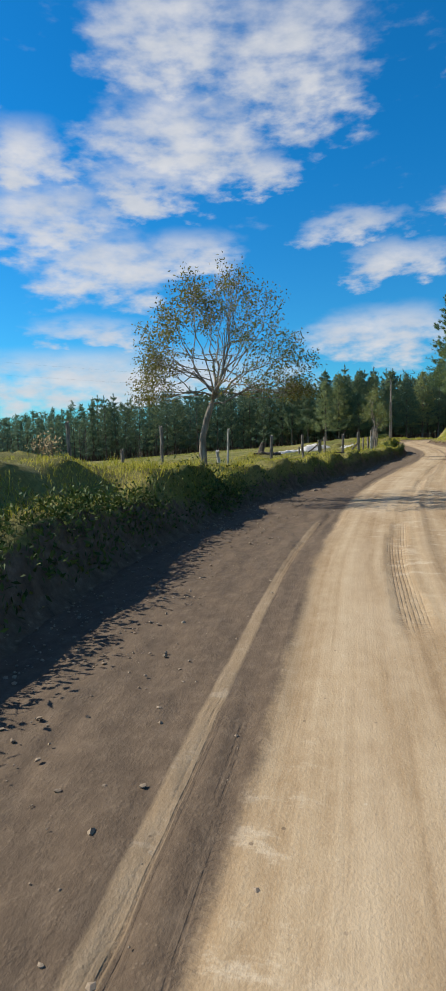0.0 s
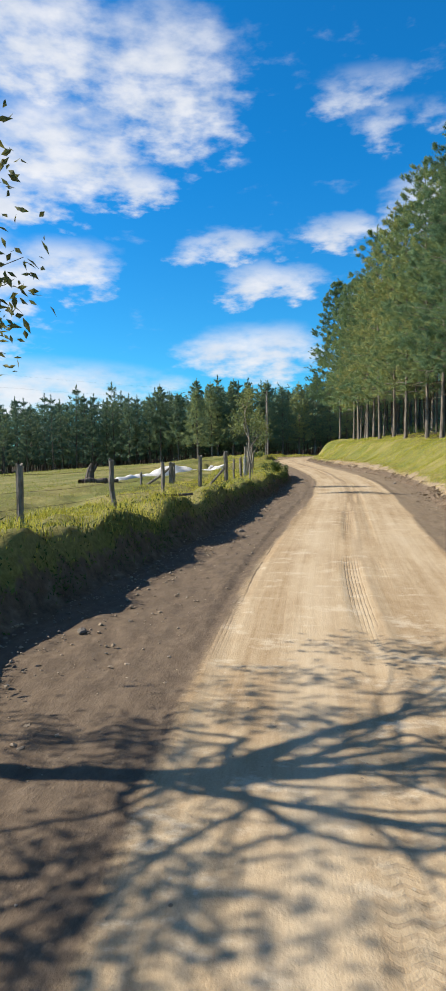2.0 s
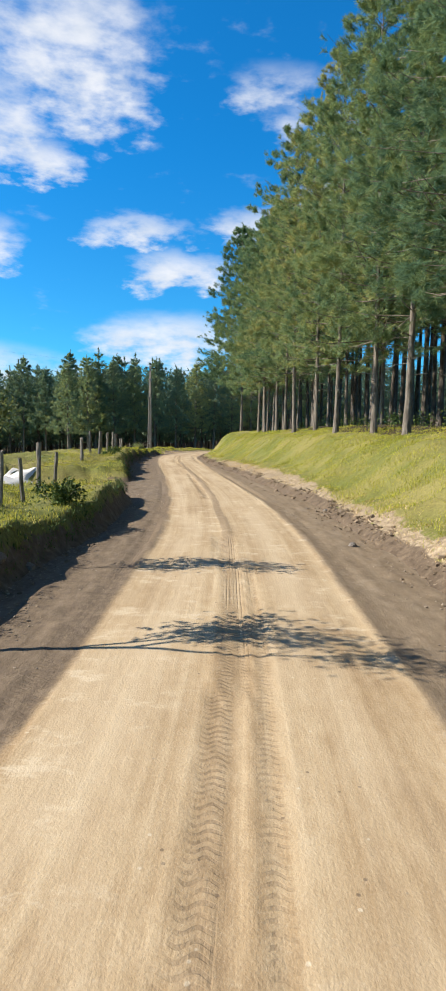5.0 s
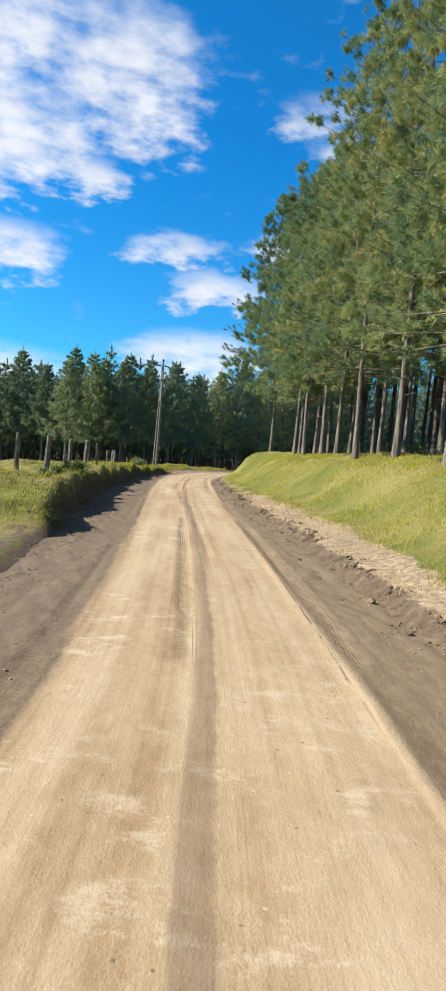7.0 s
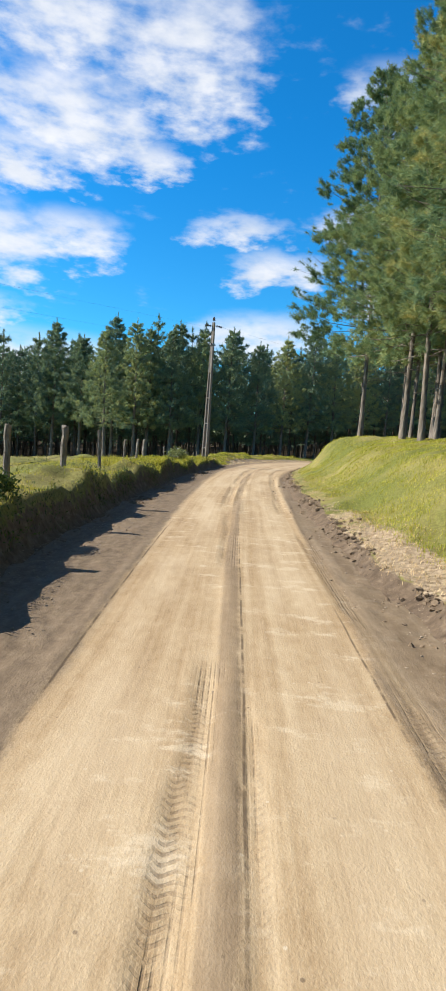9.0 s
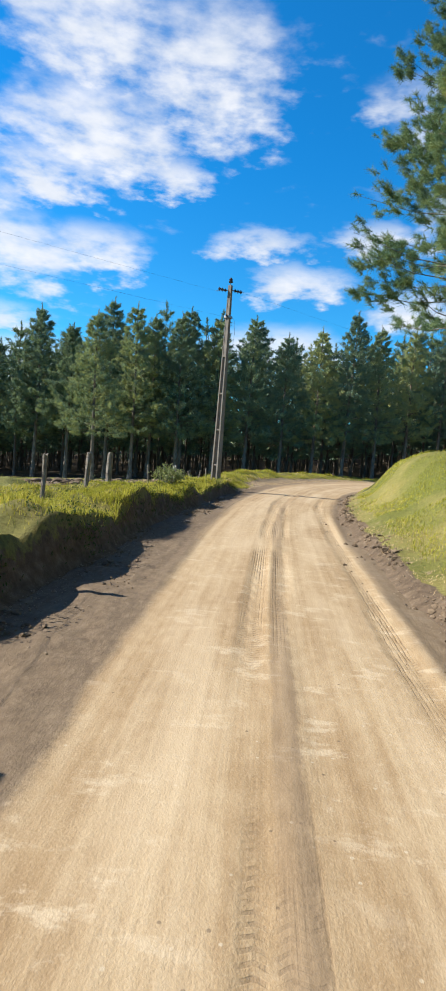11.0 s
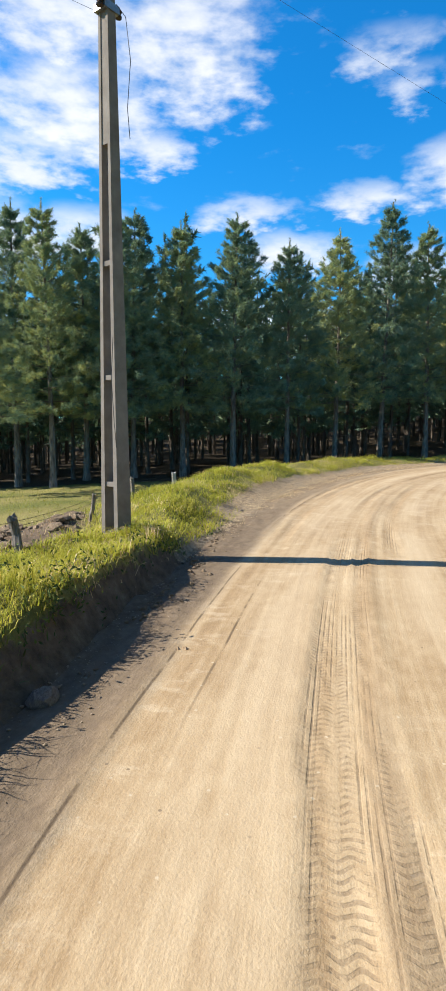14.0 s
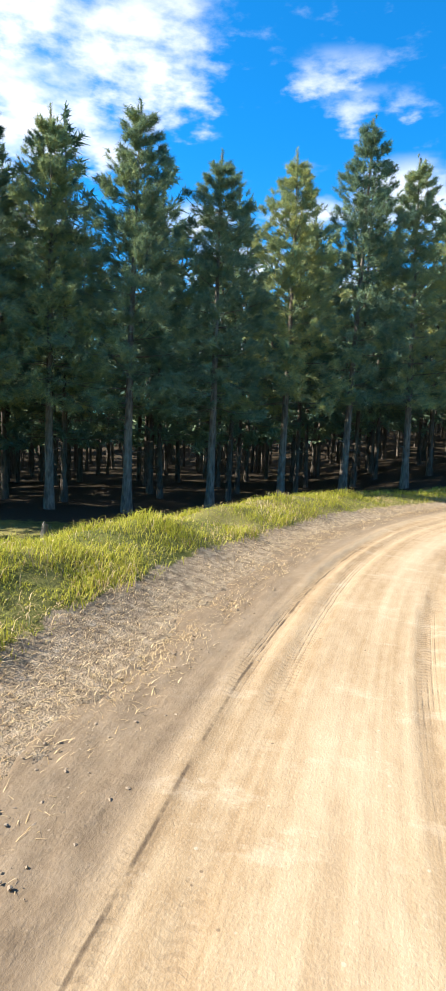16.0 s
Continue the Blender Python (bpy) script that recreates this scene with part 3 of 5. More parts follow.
def build_ground():
    gx, gy = spread(-7.0, 8.4, .165, 1.11, -2600, 2600), spread(1.0, 118.0, .31, 1.12, -700, 2800)
    X, Y = np.meshgrid(gx, gy, indexing="ij")
    x, y = X.ravel(), Y.ravel()
    d, yc = road_frame(x, y)
    z = ground_z(yc, d, x, y)
    under = smooth(d, left_edge(yc) + .02, left_edge(yc) + .3) * smooth(-d, -right_edge(yc) + .02, -right_edge(yc) + .3)
    z = np.where(np.abs(d) < 5, z - .2 * under, z)
    nx, ny = len(gx), len(gy)
    i, j = np.meshgrid(np.arange(nx - 1), np.arange(ny - 1), indexing="ij")
    a = (i * ny + j).ravel()
    f = np.concatenate([np.stack([a, a + ny, a + 1], 1), np.stack([a + ny, a + ny + 1, a + 1], 1)])
    h = Heap()
    h.add(np.stack([x, y, z], 1), f)
    me = h.mesh("ground", True)
    eL, eR, gR, crest = left_edge(yc), right_edge(yc), verge_edge(yc), crest_z(yc)
    soil = smooth(d, eL - np.clip(crest, .2, 1) * .75, eL - .1) * (d < 0) + (d > 0) * (d < eR + .35)
    soil = np.maximum(soil, ((yc > 47.8) & (yc < 54.2) & (d < 0) & (d > -7)) * .55)
    clods = smooth(np.hypot((x + 7.4) / 3.3, (y - 89.5) / 7.5), 1.3, .7)
    soil = np.maximum(soil, clods * .8) * (1 - .55 * smooth(yc, 95, 98) * (d < 0))
    straw = np.interp(yc, [64, 72, 96, 100], [.72, .36, .36, .72]) * smooth(d, eR + .1, eR + .38) * smooth(-d, -gR - .1, -gR + .3)
    straw = np.maximum(straw, smooth(yc, 91, 93) * smooth(d, -mound_edge(yc) - .3, -mound_edge(yc) + .1) * smooth(-d, 2.0, 2.4))
    # pine litter; its dark tone runs past the trees to stand for shade
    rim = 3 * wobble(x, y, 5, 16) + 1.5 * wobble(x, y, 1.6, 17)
    shaded_litter = np.maximum(smooth(d, 6.3, 8) * smooth(y + rim, 12, 19) * (1 - smooth(y + rim, 88, 94)) * (1 - smooth(x + 2 * rim, 44, 54)), smooth(y, 112, 116) * (np.abs(d) > 8) * 1.0)
    tone = np.stack([soil, straw, shaded_litter, np.ones_like(soil)], 1).astype(np.float32)
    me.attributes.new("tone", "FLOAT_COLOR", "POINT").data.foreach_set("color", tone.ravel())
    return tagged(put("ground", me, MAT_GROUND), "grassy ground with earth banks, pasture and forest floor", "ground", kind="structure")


# wheel tracks: station range, distance from the axis, half width, strength
TREADS = [(-8, 16, -1.86, .05, .9), (-8, 17, -.38, .13, 1.0), (-8, 15, -1.62, .06, .7), (17, 36, -1.56, .15, 1.0), (17, 44, -.05, .12, 1.0), (20, 40, .29, .04, .7), (36, 56, -1.40, .11, .8),
          (38, 70, -.13, .10, 1.0), (50, 70, .12, .05, .6), (46, 68, 1.43, .14, 1.0), (40, 50, 1.40, .10, .6), (69, 91, -.30, .11, 1.0), (70, 86, -.10, .07, 1.0), (71, 90, .11, .07, .8), (69, 86, 1.30, .12, 1.0),
          (84, 95, -.26, .14, 1.0), (84, 96, .05, .10, .9), (84, 93, 1.25, .1, .8), (92, 116, -1.42, .10, .7), (94, 114, -1.85, .10, .8), (96, 112, -.28, .09, .7), (92, 106, .45, .10, .7)]


def tan_left(yc):
    """Left limit of the packed pale part of the road."""
    return np.interp(yc, [-10, 8, 14, 22, 30, 38, 44, 51, 60, 75, 84, 92, 99, 110], [-1.57, -1.57, -1.66, -1.58, -1.36, -1.3, -1.2, -1.35, -1.4, -1.58, -1.62, -1.72, -1.84, -2.1])


def tan_right(yc):
    return np.interp(yc, [-10, 40, 46, 56, 63, 72, 84, 100, 110], [1.5, 1.42, 1.36, 1.26, 1.38, 1.5, 1.55, 1.9, 2.4])


def build_road():
    st = np.concatenate([np.arange(-60, -4, .8), np.arange(-4, 118, .24), np.arange(118, 130, .6)])
    st = np.unique(np.round(st, 3))
    dd = np.arange(-4.6, 3.5, .06)
    S, D = np.meshgrid(st, dd, indexing="ij")
    yc, d = S.ravel(), D.ravel()
    x, y = along(yc, d)
    run = np.interp(yc, AXIS[:, 1], RUN)
    z = road_z(yc) + .03 * (1 - np.minimum(1, np.abs(d) / 2.5) ** 2)
    tread = np.zeros(len(d))
    for a, b, c, w, k in TREADS:
        mid = c + .10 * wobble(yc, 0 * yc, 9, int(a + 50) % 17)
        here = smooth(yc, a, a + 3) * smooth(-yc, -b, -b + 3) * (np.abs(d - mid) < w)
        here = here * smooth(wobble(yc, 0 * yc + c, 2.6, 31), -.75, -.2)
        tread = np.maximum(tread, here * k)
    cleat = .5 + .5 * np.sign(np.sin(run * 2 * np.pi / .16 + 3 * np.sin(d * 20)))
    z = z - .016 * tread - .012 * tread * cleat
    # a soft ridge between the wheel paths and at their outer sides
    z = z + .018 * np.exp(-((d + .05 * wobble(yc, 0 * yc, 5, 21)) / .10) ** 2) * smooth(wobble(yc, 0 * yc, 8, 22), -.5, .2)
    for rim, k in ((tan_left(yc) - .06, 3), (tan_right(yc) + .05, 5)):
        z = z + .024 * np.exp(-((d - rim - .06 * wobble(yc, 0 * yc, 4, 20 + k)) / .08) ** 2) * smooth(wobble(yc, 0 * yc, 3, 24 + k), -.6, .3)
    over = np.maximum(d - tan_right(yc), tan_left(yc) - d)
    loose = smooth(over, 0, .4)
    z = z + loose * (.017 * wobble(x, y, .26, 41) + .012 * wobble(x, y, .12, 42)) + .006 * wobble(x, y, .6, 43)
    z = z - .5 * smooth(-d, -left_edge(yc) + .12, -left_edge(yc) + .5) - .5 * smooth(d, right_edge(yc) + .12, right_edge(yc) + .5)
    ny = len(dd)
    i, j = np.meshgrid(np.arange(len(st) - 1), np.arange(ny - 1), indexing="ij")
    a = (i * ny + j).ravel()
    f = np.concatenate([np.stack([a, a + 1, a + ny], 1), np.stack([a + ny, a + 1, a + ny + 1], 1)])

    h = Heap()
    h.add(np.stack([x, y, z], 1), f)
    me = h.mesh("road", True)
    uv = me.uv_layers.new(name="UVMap")
    pair = np.stack([run, d], 1).astype(np.float32)
    uv.data.foreach_set("uv", pair[f.ravel()].ravel())
    me.attributes.new("tread", "FLOAT", "POINT").data.foreach_set("value", tread.astype(np.float32))
    me.attributes.new("over", "FLOAT", "POINT").data.foreach_set("value", over.astype(np.float32))
    swept = .85 * np.exp(-((d + 1.95 - .05 * wobble(yc, 0 * yc, 6, 33)) / .085) ** 4) * smooth(-yc, -15, -11)
    swept = np.maximum(swept, .6 * np.exp(-((d - 1.50) / .16) ** 4) * smooth(yc, 40, 50) * smooth(-yc, -72, -64))
    me.attributes.new("swept", "FLOAT", "POINT").data.foreach_set("value", swept.astype(np.float32))
    return tagged(put("road", me, MAT_ROAD), "packed tan dirt road with tyre tracks and dark gravel shoulders", "road", kind="structure")


build_ground()
build_road()


# ---------------------------------------------------------------- pines
def needle_tufts(rng, at, aim, count, length, width, spreading=.75):
    """Bottle brushes of needles: at each place thin triangles set along a short shoot."""
    n = len(at)
    aim = aim / np.linalg.norm(aim, axis=1)[:, None]
    a = aim[:, None] * .75 + rng.normal(0, spreading * .8, (n, count, 3))
    a /= np.linalg.norm(a, axis=2)[:, :, None]
    ln = length[:, None] * rng.uniform(.6, 1.1, (n, count))
    side = np.cross(a, rng.normal(0, 1, (n, count, 3)))
    side /= np.linalg.norm(side, axis=2)[:, :, None] + 1e-6
    root = at[:, None] + aim[:, None] * (length[:, None] * rng.uniform(-.7, .3, (n, count)))[:, :, None]
    tip = root + a * ln[:, :, None] - np.array([0, 0, .12]) * ln[:, :, None]
    w = side * (width * rng.uniform(.7, 1.3, (n, count)))[:, :, None]
    v = np.stack([root - w, root + w, tip], 2).reshape(-1, 3)
    return v, np.arange(n * count * 3).reshape(-1, 3)


def pine_meshes(name, seed, height, clear, radius, branches, tufts, count, length, width, trunk_r, lean=0.0, droop=.1, stubs=10, top_open=.85, inner=170, jitter=(.66, 1.1)):
    """Two meshes of a pine: the bare trunk with its branches, and the crown of needle brushes."""
    rng = np.random.default_rng(seed)
    zs = np.linspace(0, height, 14)
    bend = np.stack([.10 * np.sin(zs / height * 3 + seed) + lean * zs, .10 * np.cos(zs / height * 2.3 + seed) - .1, zs], 1)
    bend -= bend[0]
    wood, crown = Heap(), Heap()
    rad = trunk_r * (1 - .88 * zs / height) * (1 + .35 * np.exp(-zs / .35))
    wood.add(*tube(bend, rad, 9 if inner > 100 else 6))
    spots, aims, sizes = [], [], []
    for k in range(branches):
        t = min(.99, ((k // 5) * 5 + rng.uniform(0, 1.6)) / branches)
        z = clear + (height - .35 - clear) * t ** .95
        ang = k * 2.39996 + rng.uniform(-.4, .4)
        reach = radius * ((1 - t) ** top_open) * rng.uniform(*jitter) * min(1, .80 + t * 1.6) + .10
        rise = -droop + .60 * t + rng.uniform(-.12, .12)
        out = np.array([math.cos(ang), math.sin(ang), rise])
        across = np.array([-math.sin(ang), math.cos(ang), 0])
        root = np.array([np.interp(z, zs, bend[:, 0]), np.interp(z, zs, bend[:, 1]), z])
        u = np.linspace(0, 1, 3 if inner > 100 else 2)[:, None]
        line = root + out * reach * u + np.array([0, 0, .22]) * reach * u ** 2
        wood.add(*tube(line, np.linspace(.010 + .005 * reach, .004, len(u)), 3, False))
        m = max(7, int(tufts * (.40 + .60 * reach / radius)))
        shoots = max(2, m // 6)
        pick = np.arange(m) % shoots
        q = (rng.uniform(.25 if t < .5 else .08, 1.0, shoots) ** .72)[pick]
        q[:shoots // 3 + 1] = rng.uniform(.86, 1.0, shoots // 3 + 1)
        fan = rng.uniform(-1, 1, shoots)[pick] * .42 * reach * np.sqrt(np.clip(q * (1.25 - q), 0, 1))
        place = root + out * reach * q[:, None] + np.array([0, 0, .22]) * reach * (q ** 2)[:, None] + across * fan[:, None]
        place += np.clip(rng.normal(0, .085, (m, 3)), -.16, .16) + np.array([0, 0, .05 * reach]) * rng.normal(0, 1, shoots).clip(-1.5, 1.5)[pick][:, None]
        spots.append(place)
        face = out * .8 + np.array([0, 0, .40]) + across * (fan / (reach + .3))[:, None] * 1.2 + rng.normal(0, .18, (m, 3))
        aims.append(face)
        sizes.append(length * rng.uniform(.8, 1.2, m) * (.8 + .2 * (1 - t)))
    # the leader's upright candles
    m = 6
    up = np.linspace(0, 1, m)[:, None]
    spots.append(np.array([bend[-1, 0], bend[-1, 1], height - .75]) + np.array([0, 0, .8]) * up + rng.normal(0, .03, (m, 3)))
    aims.append(np.tile([0, 0, 1.0], (m, 1)) + rng.normal(0, .12, (m, 3)))
    sizes.append(length * np.linspace(1, .6, m))
    # older shaded foliage close to the stem
    m = inner
    t = rng.uniform(.04, .86, m)
    ang, rad_in = rng.uniform(0, 6.28, m), radius * (1 - t) ** top_open * rng.uniform(.10, .62, m)
    z = clear + (height - clear) * t
    old = np.stack([np.interp(z, zs, bend[:, 0]) + rad_in * np.cos(ang), np.interp(z, zs, bend[:, 1]) + rad_in * np.sin(ang), z - .1], 1)
    crown.add(*needle_tufts(rng, old, np.stack([np.cos(ang), np.sin(ang), np.full(m, .5)], 1), 30 if inner > 100 else 9, np.full(m, length * 1.3), width * 1.7))
    for k in range(stubs):
        z = rng.uniform(clear * .5, clear + 1.2)
        ang = rng.uniform(0, 6.28)
        root = np.array([np.interp(z, zs, bend[:, 0]), np.interp(z, zs, bend[:, 1]), z])
        ln = rng.uniform(.4, 1.6)
        wood.add(*tube([root, root + np.array([math.cos(ang) * ln * .6, math.sin(ang) * ln * .6, .05]), root + np.array([math.cos(ang) * ln, math.sin(ang) * ln, -.12])], [.016, .011, .005], 3, False))
    crown.add(*needle_tufts(rng, np.concatenate(spots), np.concatenate(aims), count, np.concatenate(sizes), width))
    return wood.mesh(name + "_trunk", True), crown.mesh(name + "_crown")


def pine_kind(name, label, group, bark, needles, **kw):
    wood, leaf = pine_meshes(name, **kw)
    tree = thing("pine_tree", label, "tree", group)
    part("trunk", wood, bark, tree)
    part("crown", leaf, needles, tree)
    return tree


def plant(kinds, used, rng, x, y, sink=.06, size=(.92, 1.08), pick=None, turn=None):
    """A copy of one of the kinds on the ground; the first use of a kind moves the kind itself there."""
    z = float(ground_at(x, y)[0]) - sink
    k = int(rng.integers(len(kinds))) if pick is None else pick
    s = rng.uniform(*size)
    m = Matrix.Translation((x, y, z)) @ Euler((rng.uniform(-.015, .015), rng.uniform(-.015, .015), rng.uniform(0, 6.28) if turn is None else turn)).to_matrix().to_4x4() @ Matrix.Diagonal((s, s, s * rng.uniform(.95, 1.05), 1))
    if k not in used:
        used.add(k)
        kinds[k].matrix_basis = m
        return kinds[k]
    base = kinds[k]
    keep = base.matrix_basis.copy()
    base.matrix_basis = Matrix.Identity(4)
    ob = copy_thing(base, m)
    base.matrix_basis = keep
    return ob


rng = np.random.default_rng(11)
EDGE = "tall plantation pine with a bare trunk below its dense green crown"
edge_pines = [pine_kind("edge_pine", EDGE, "pines of the roadside plantation", MAT_BARK, MAT_NEEDLE, seed=s, height=h, clear=c, radius=r, branches=90, tufts=46, count=48, inner=300,
                        length=.25, width=.0066, trunk_r=.12, droop=.12, stubs=14, top_open=.62, jitter=(.74, 1.04))
              for s, h, c, r in ((1, 16.8, 3.7, 4.7), (2, 16.3, 4.0, 4.4), (3, 17.6, 3.4, 4.9))]
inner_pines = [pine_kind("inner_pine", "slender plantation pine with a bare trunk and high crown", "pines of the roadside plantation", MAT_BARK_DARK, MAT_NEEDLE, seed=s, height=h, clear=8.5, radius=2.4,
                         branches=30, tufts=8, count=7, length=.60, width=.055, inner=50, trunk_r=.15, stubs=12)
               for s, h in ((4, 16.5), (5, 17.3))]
second_pines = [pine_kind("second_pine", EDGE, "pines of the roadside plantation", MAT_BARK, MAT_NEEDLE, seed=s, height=h, clear=4.4, radius=3.2, branches=56, tufts=12, count=13,
                          length=.46, width=.030, trunk_r=.115, droop=.12, stubs=12) for s, h in ((6, 16.2), (7, 17.0))]
last_pine = [pine_kind("last_pine", EDGE, "pines of the roadside plantation", MAT_BARK, MAT_NEEDLE, seed=9, height=17.4, clear=4.0, radius=4.7, branches=130, tufts=58, count=54,
                       length=.25, width=.0064, trunk_r=.12, droop=.12, stubs=14, top_open=.70, jitter=(.80, 1.0), inner=280)]
used_l = set()
used_e, used_i, used_b = set(), set(), set()
# the front row along the crest of the verge, from its near end to the last tree before the curve
FRONT = [(9.2, 31.5), (9.6, 35.0), (9.4, 38.6), (9.0, 42.2), (8.9, 46.0), (8.9, 50.7), (8.8, 54.4), (8.1, 58.4), (8.05, 63.3), (7.35, 66.6), (7.45, 71.4), (7.3, 75.0), (6.75, 78.3), (6.5, 81.0), (5.5, 88.1)]
for x, y in FRONT:
    if y > 80:
        plant(last_pine, used_l, rng, x, y, size=(1.02, 1.08))
    else:
        plant(edge_pines, used_e, rng, x, y, size=(.94, 1.08))
for x, y in ((7.6, 87.4), (7.3, 84.9), (8.3, 83.4), (7.6, 79.6)):
    plant(second_pines, used_b, rng, x, y, size=(.9, 1.0))
for x, y in ((10.6, 28.0), (11.0, 24.0), (11.5, 20.0)):
    plant(edge_pines, used_e, rng, x, y)
for row in range(1, 7):
    y = 22.0 + row * .7
    while y < 88.5 - row * .5:
        x0 = float(np.interp(y, [p[1] for p in FRONT], [p[0] for p in FRONT]))
        x, yy = x0 + row * 2.2 + rng.uniform(-.4, .4), y + rng.uniform(-.4, .4)
        if row == 1 and (yy > 36):
            plant(second_pines, used_b, rng, x, yy, size=(.88, 1.0))
        else:
            plant(inner_pines, used_i, rng, x, yy, size=(.9, 1.08))
        y += 3.0 if row == 1 else (2.4 if row < 4 else 3.6)

YOUNG = "conical young pine at the forest edge, needles tinted blue for haze"
young_pines = [pine_kind("young_pine", YOUNG, "pines of the forest edge", MAT_BARK, MAT_NEEDLE_HAZED, seed=s, height=h, clear=c, radius=r, branches=95, tufts=42, count=40, length=.26, width=.0085, inner=240, jitter=(.70, 1.06),
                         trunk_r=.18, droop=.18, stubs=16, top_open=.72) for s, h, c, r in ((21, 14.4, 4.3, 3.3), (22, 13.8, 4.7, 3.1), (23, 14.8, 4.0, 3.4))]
stand_pines = [pine_kind("stand_pine", "forest pine, bare lower trunk, crown colour darkened for shade", "pines of the forest edge", MAT_BARK_DARK, MAT_NEEDLE_SHADED, seed=s, height=h, clear=c, radius=3.0, branches=50, tufts=12, count=12, inner=55,
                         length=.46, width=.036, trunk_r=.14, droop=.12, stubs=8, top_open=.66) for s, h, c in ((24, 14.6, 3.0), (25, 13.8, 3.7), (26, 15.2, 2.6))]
used_y, used_s = set(), set()
for x, y in ((-15.7, 108.6), (-14.1, 113.0), (-10.7, 114.4)):
    plant(young_pines, used_y, rng, x, y, size=(.90, .98))
for x, y in ((-16.8, 114.5), (-13.6, 116.4), (-10.9, 116.8), (-8.1, 117.2), (-5.2, 117.2), (-2.25, 118.7), (.6, 120.9), (3.4, 122.2), (6.4, 123.4), (9.4, 124.8), (12.6, 126.0), (15.8, 127.2), (19.4, 128.0), (-20.0, 113.8), (-23.4, 114.8)):
    plant(young_pines, used_y, rng, x, y, size=(.95, 1.04))


def edge_line(x):
    """Front line of the forest across the end of the pasture."""
    return float(np.interp(x, [-150, -90, -46, -20, -8, 0, 6, 20, 40, 70], [132, 121, 115, 115, 117.2, 120.5, 123.4, 128.2, 131, 134]))


for row in range(0, 5):
    x = -70.0 + row * 1.1 if row < 3 else -60 + row
    while x < (46 if row < 4 else 34):
        front = -25 < x < 20
        if not (row == 0 and front):
            plant(stand_pines, used_s, rng, x + rng.uniform(-.6, .6), edge_line(x) + row * 3.0 + rng.uniform(-.8, .8), size=(.88, 1.06))
        x += (3.3 if row < 2 else 4.2) * (1.0 if x > -40 else 1.35)


def build_far_forest():
    """The depth of the forest behind its first rows; crown colour carries its shade."""
    r = np.random.default_rng(77)
    wood, leaf = Heap(), Heap()
    spots, aims, lens = [], [], []
    for x in np.arange(-150, 70, 3.4):
        for row in range(8):
            px, py = x + r.uniform(-1, 1), edge_line(x) + (13 if -68 < x < 46 else 1) + row * 4.2 + r.uniform(-1, 1)
            z, h = float(pasture_z(np.array([px]), np.array([py]))[0]), r.uniform(12.8, 15.2)
            wood.add(*tube([(px, py, z - .3), (px, py, z + h * .7)], [.14, .07], 5, False))
            for extra in range(2 if row < 4 else 1):
                ex, ey = px + r.uniform(-1.6, 1.6), py + r.uniform(-2, 2)
                wood.add(*tube([(ex, ey, z - .3), (ex, ey, z + h * .6)], [.10, .06], 4, False))
            m = 100 if row < 4 else 45
            t = r.uniform(0, 1, m) ** 1.4
            low = 2.5 if row < 5 else .8
            ang = r.uniform(0, 6.28, m)
            rad = 2.7 * (1 - t) ** .85 * r.uniform(.3, 1.05, m)
            spots.append(np.stack([px + rad * np.cos(ang), py + rad * np.sin(ang), z + low + t * (h - low)], 1))
            aims.append(np.stack([np.cos(ang), np.sin(ang), np.full(m, .8)], 1))
            lens.append(np.full(m, .9 if row < 4 else 1.5))
    leaf.add(*needle_tufts(r, np.concatenate(spots), np.concatenate(aims), 5, np.concatenate(lens), .12, .9))
    far = thing("pine_forest", "dense pine forest behind the pasture, shade put into its crown colour", "forest", kind="stuff")
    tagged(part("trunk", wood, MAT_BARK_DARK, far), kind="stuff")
    tagged(part("crown", leaf, MAT_NEEDLE_SHADED, far), kind="stuff")


build_far_forest()


# ---------------------------------------------------------------- broadleaved trees
def grow(seed, start, heading, length, radius, levels, rng, wood, tips, split=3, open_angle=.62, upward=.16, shrink=.72, segs=5):
    """Recursive limbs: adds tubes to wood and the twig ends to tips."""
    p = [np.array(start, float)]
    h = np.array(heading, float)
    h /= np.linalg.norm(h)
    for k in range(segs):
        h = h + rng.normal(0, .11, 3) + np.array([0, 0, upward * .25])
        h /= np.linalg.norm(h)
        p.append(p[-1] + h * length / segs)
    p = np.array(p)
    r = np.linspace(radius, radius * (.62 if levels else .3), len(p))
    wood.add(*tube(p, r, 7 if radius > .05 else (5 if radius > .015 else 3), False))
    if levels == 0:
        tips.append((p[-1], h))
        tips.append((p[-2], h))
        return
    for k in range(split):
        i = len(p) - 1 if k == 0 else rng.integers(max(1, segs // 2), len(p))
        side = rng.normal(0, 1, 3)
        side -= h * side.dot(h)
        side /= np.linalg.norm(side) + 1e-6
        a = open_angle * rng.uniform(.5, 1.3) * (.5 if k == 0 else 1)
        grow(seed, p[i], h * math.cos(a) + side * math.sin(a) + np.array([0, 0, upward]), length * shrink * rng.uniform(.8, 1.15), r[i] * (.8 if k == 0 else .62), levels - 1, rng, wood, tips, split, open_angle, upward, shrink, segs)


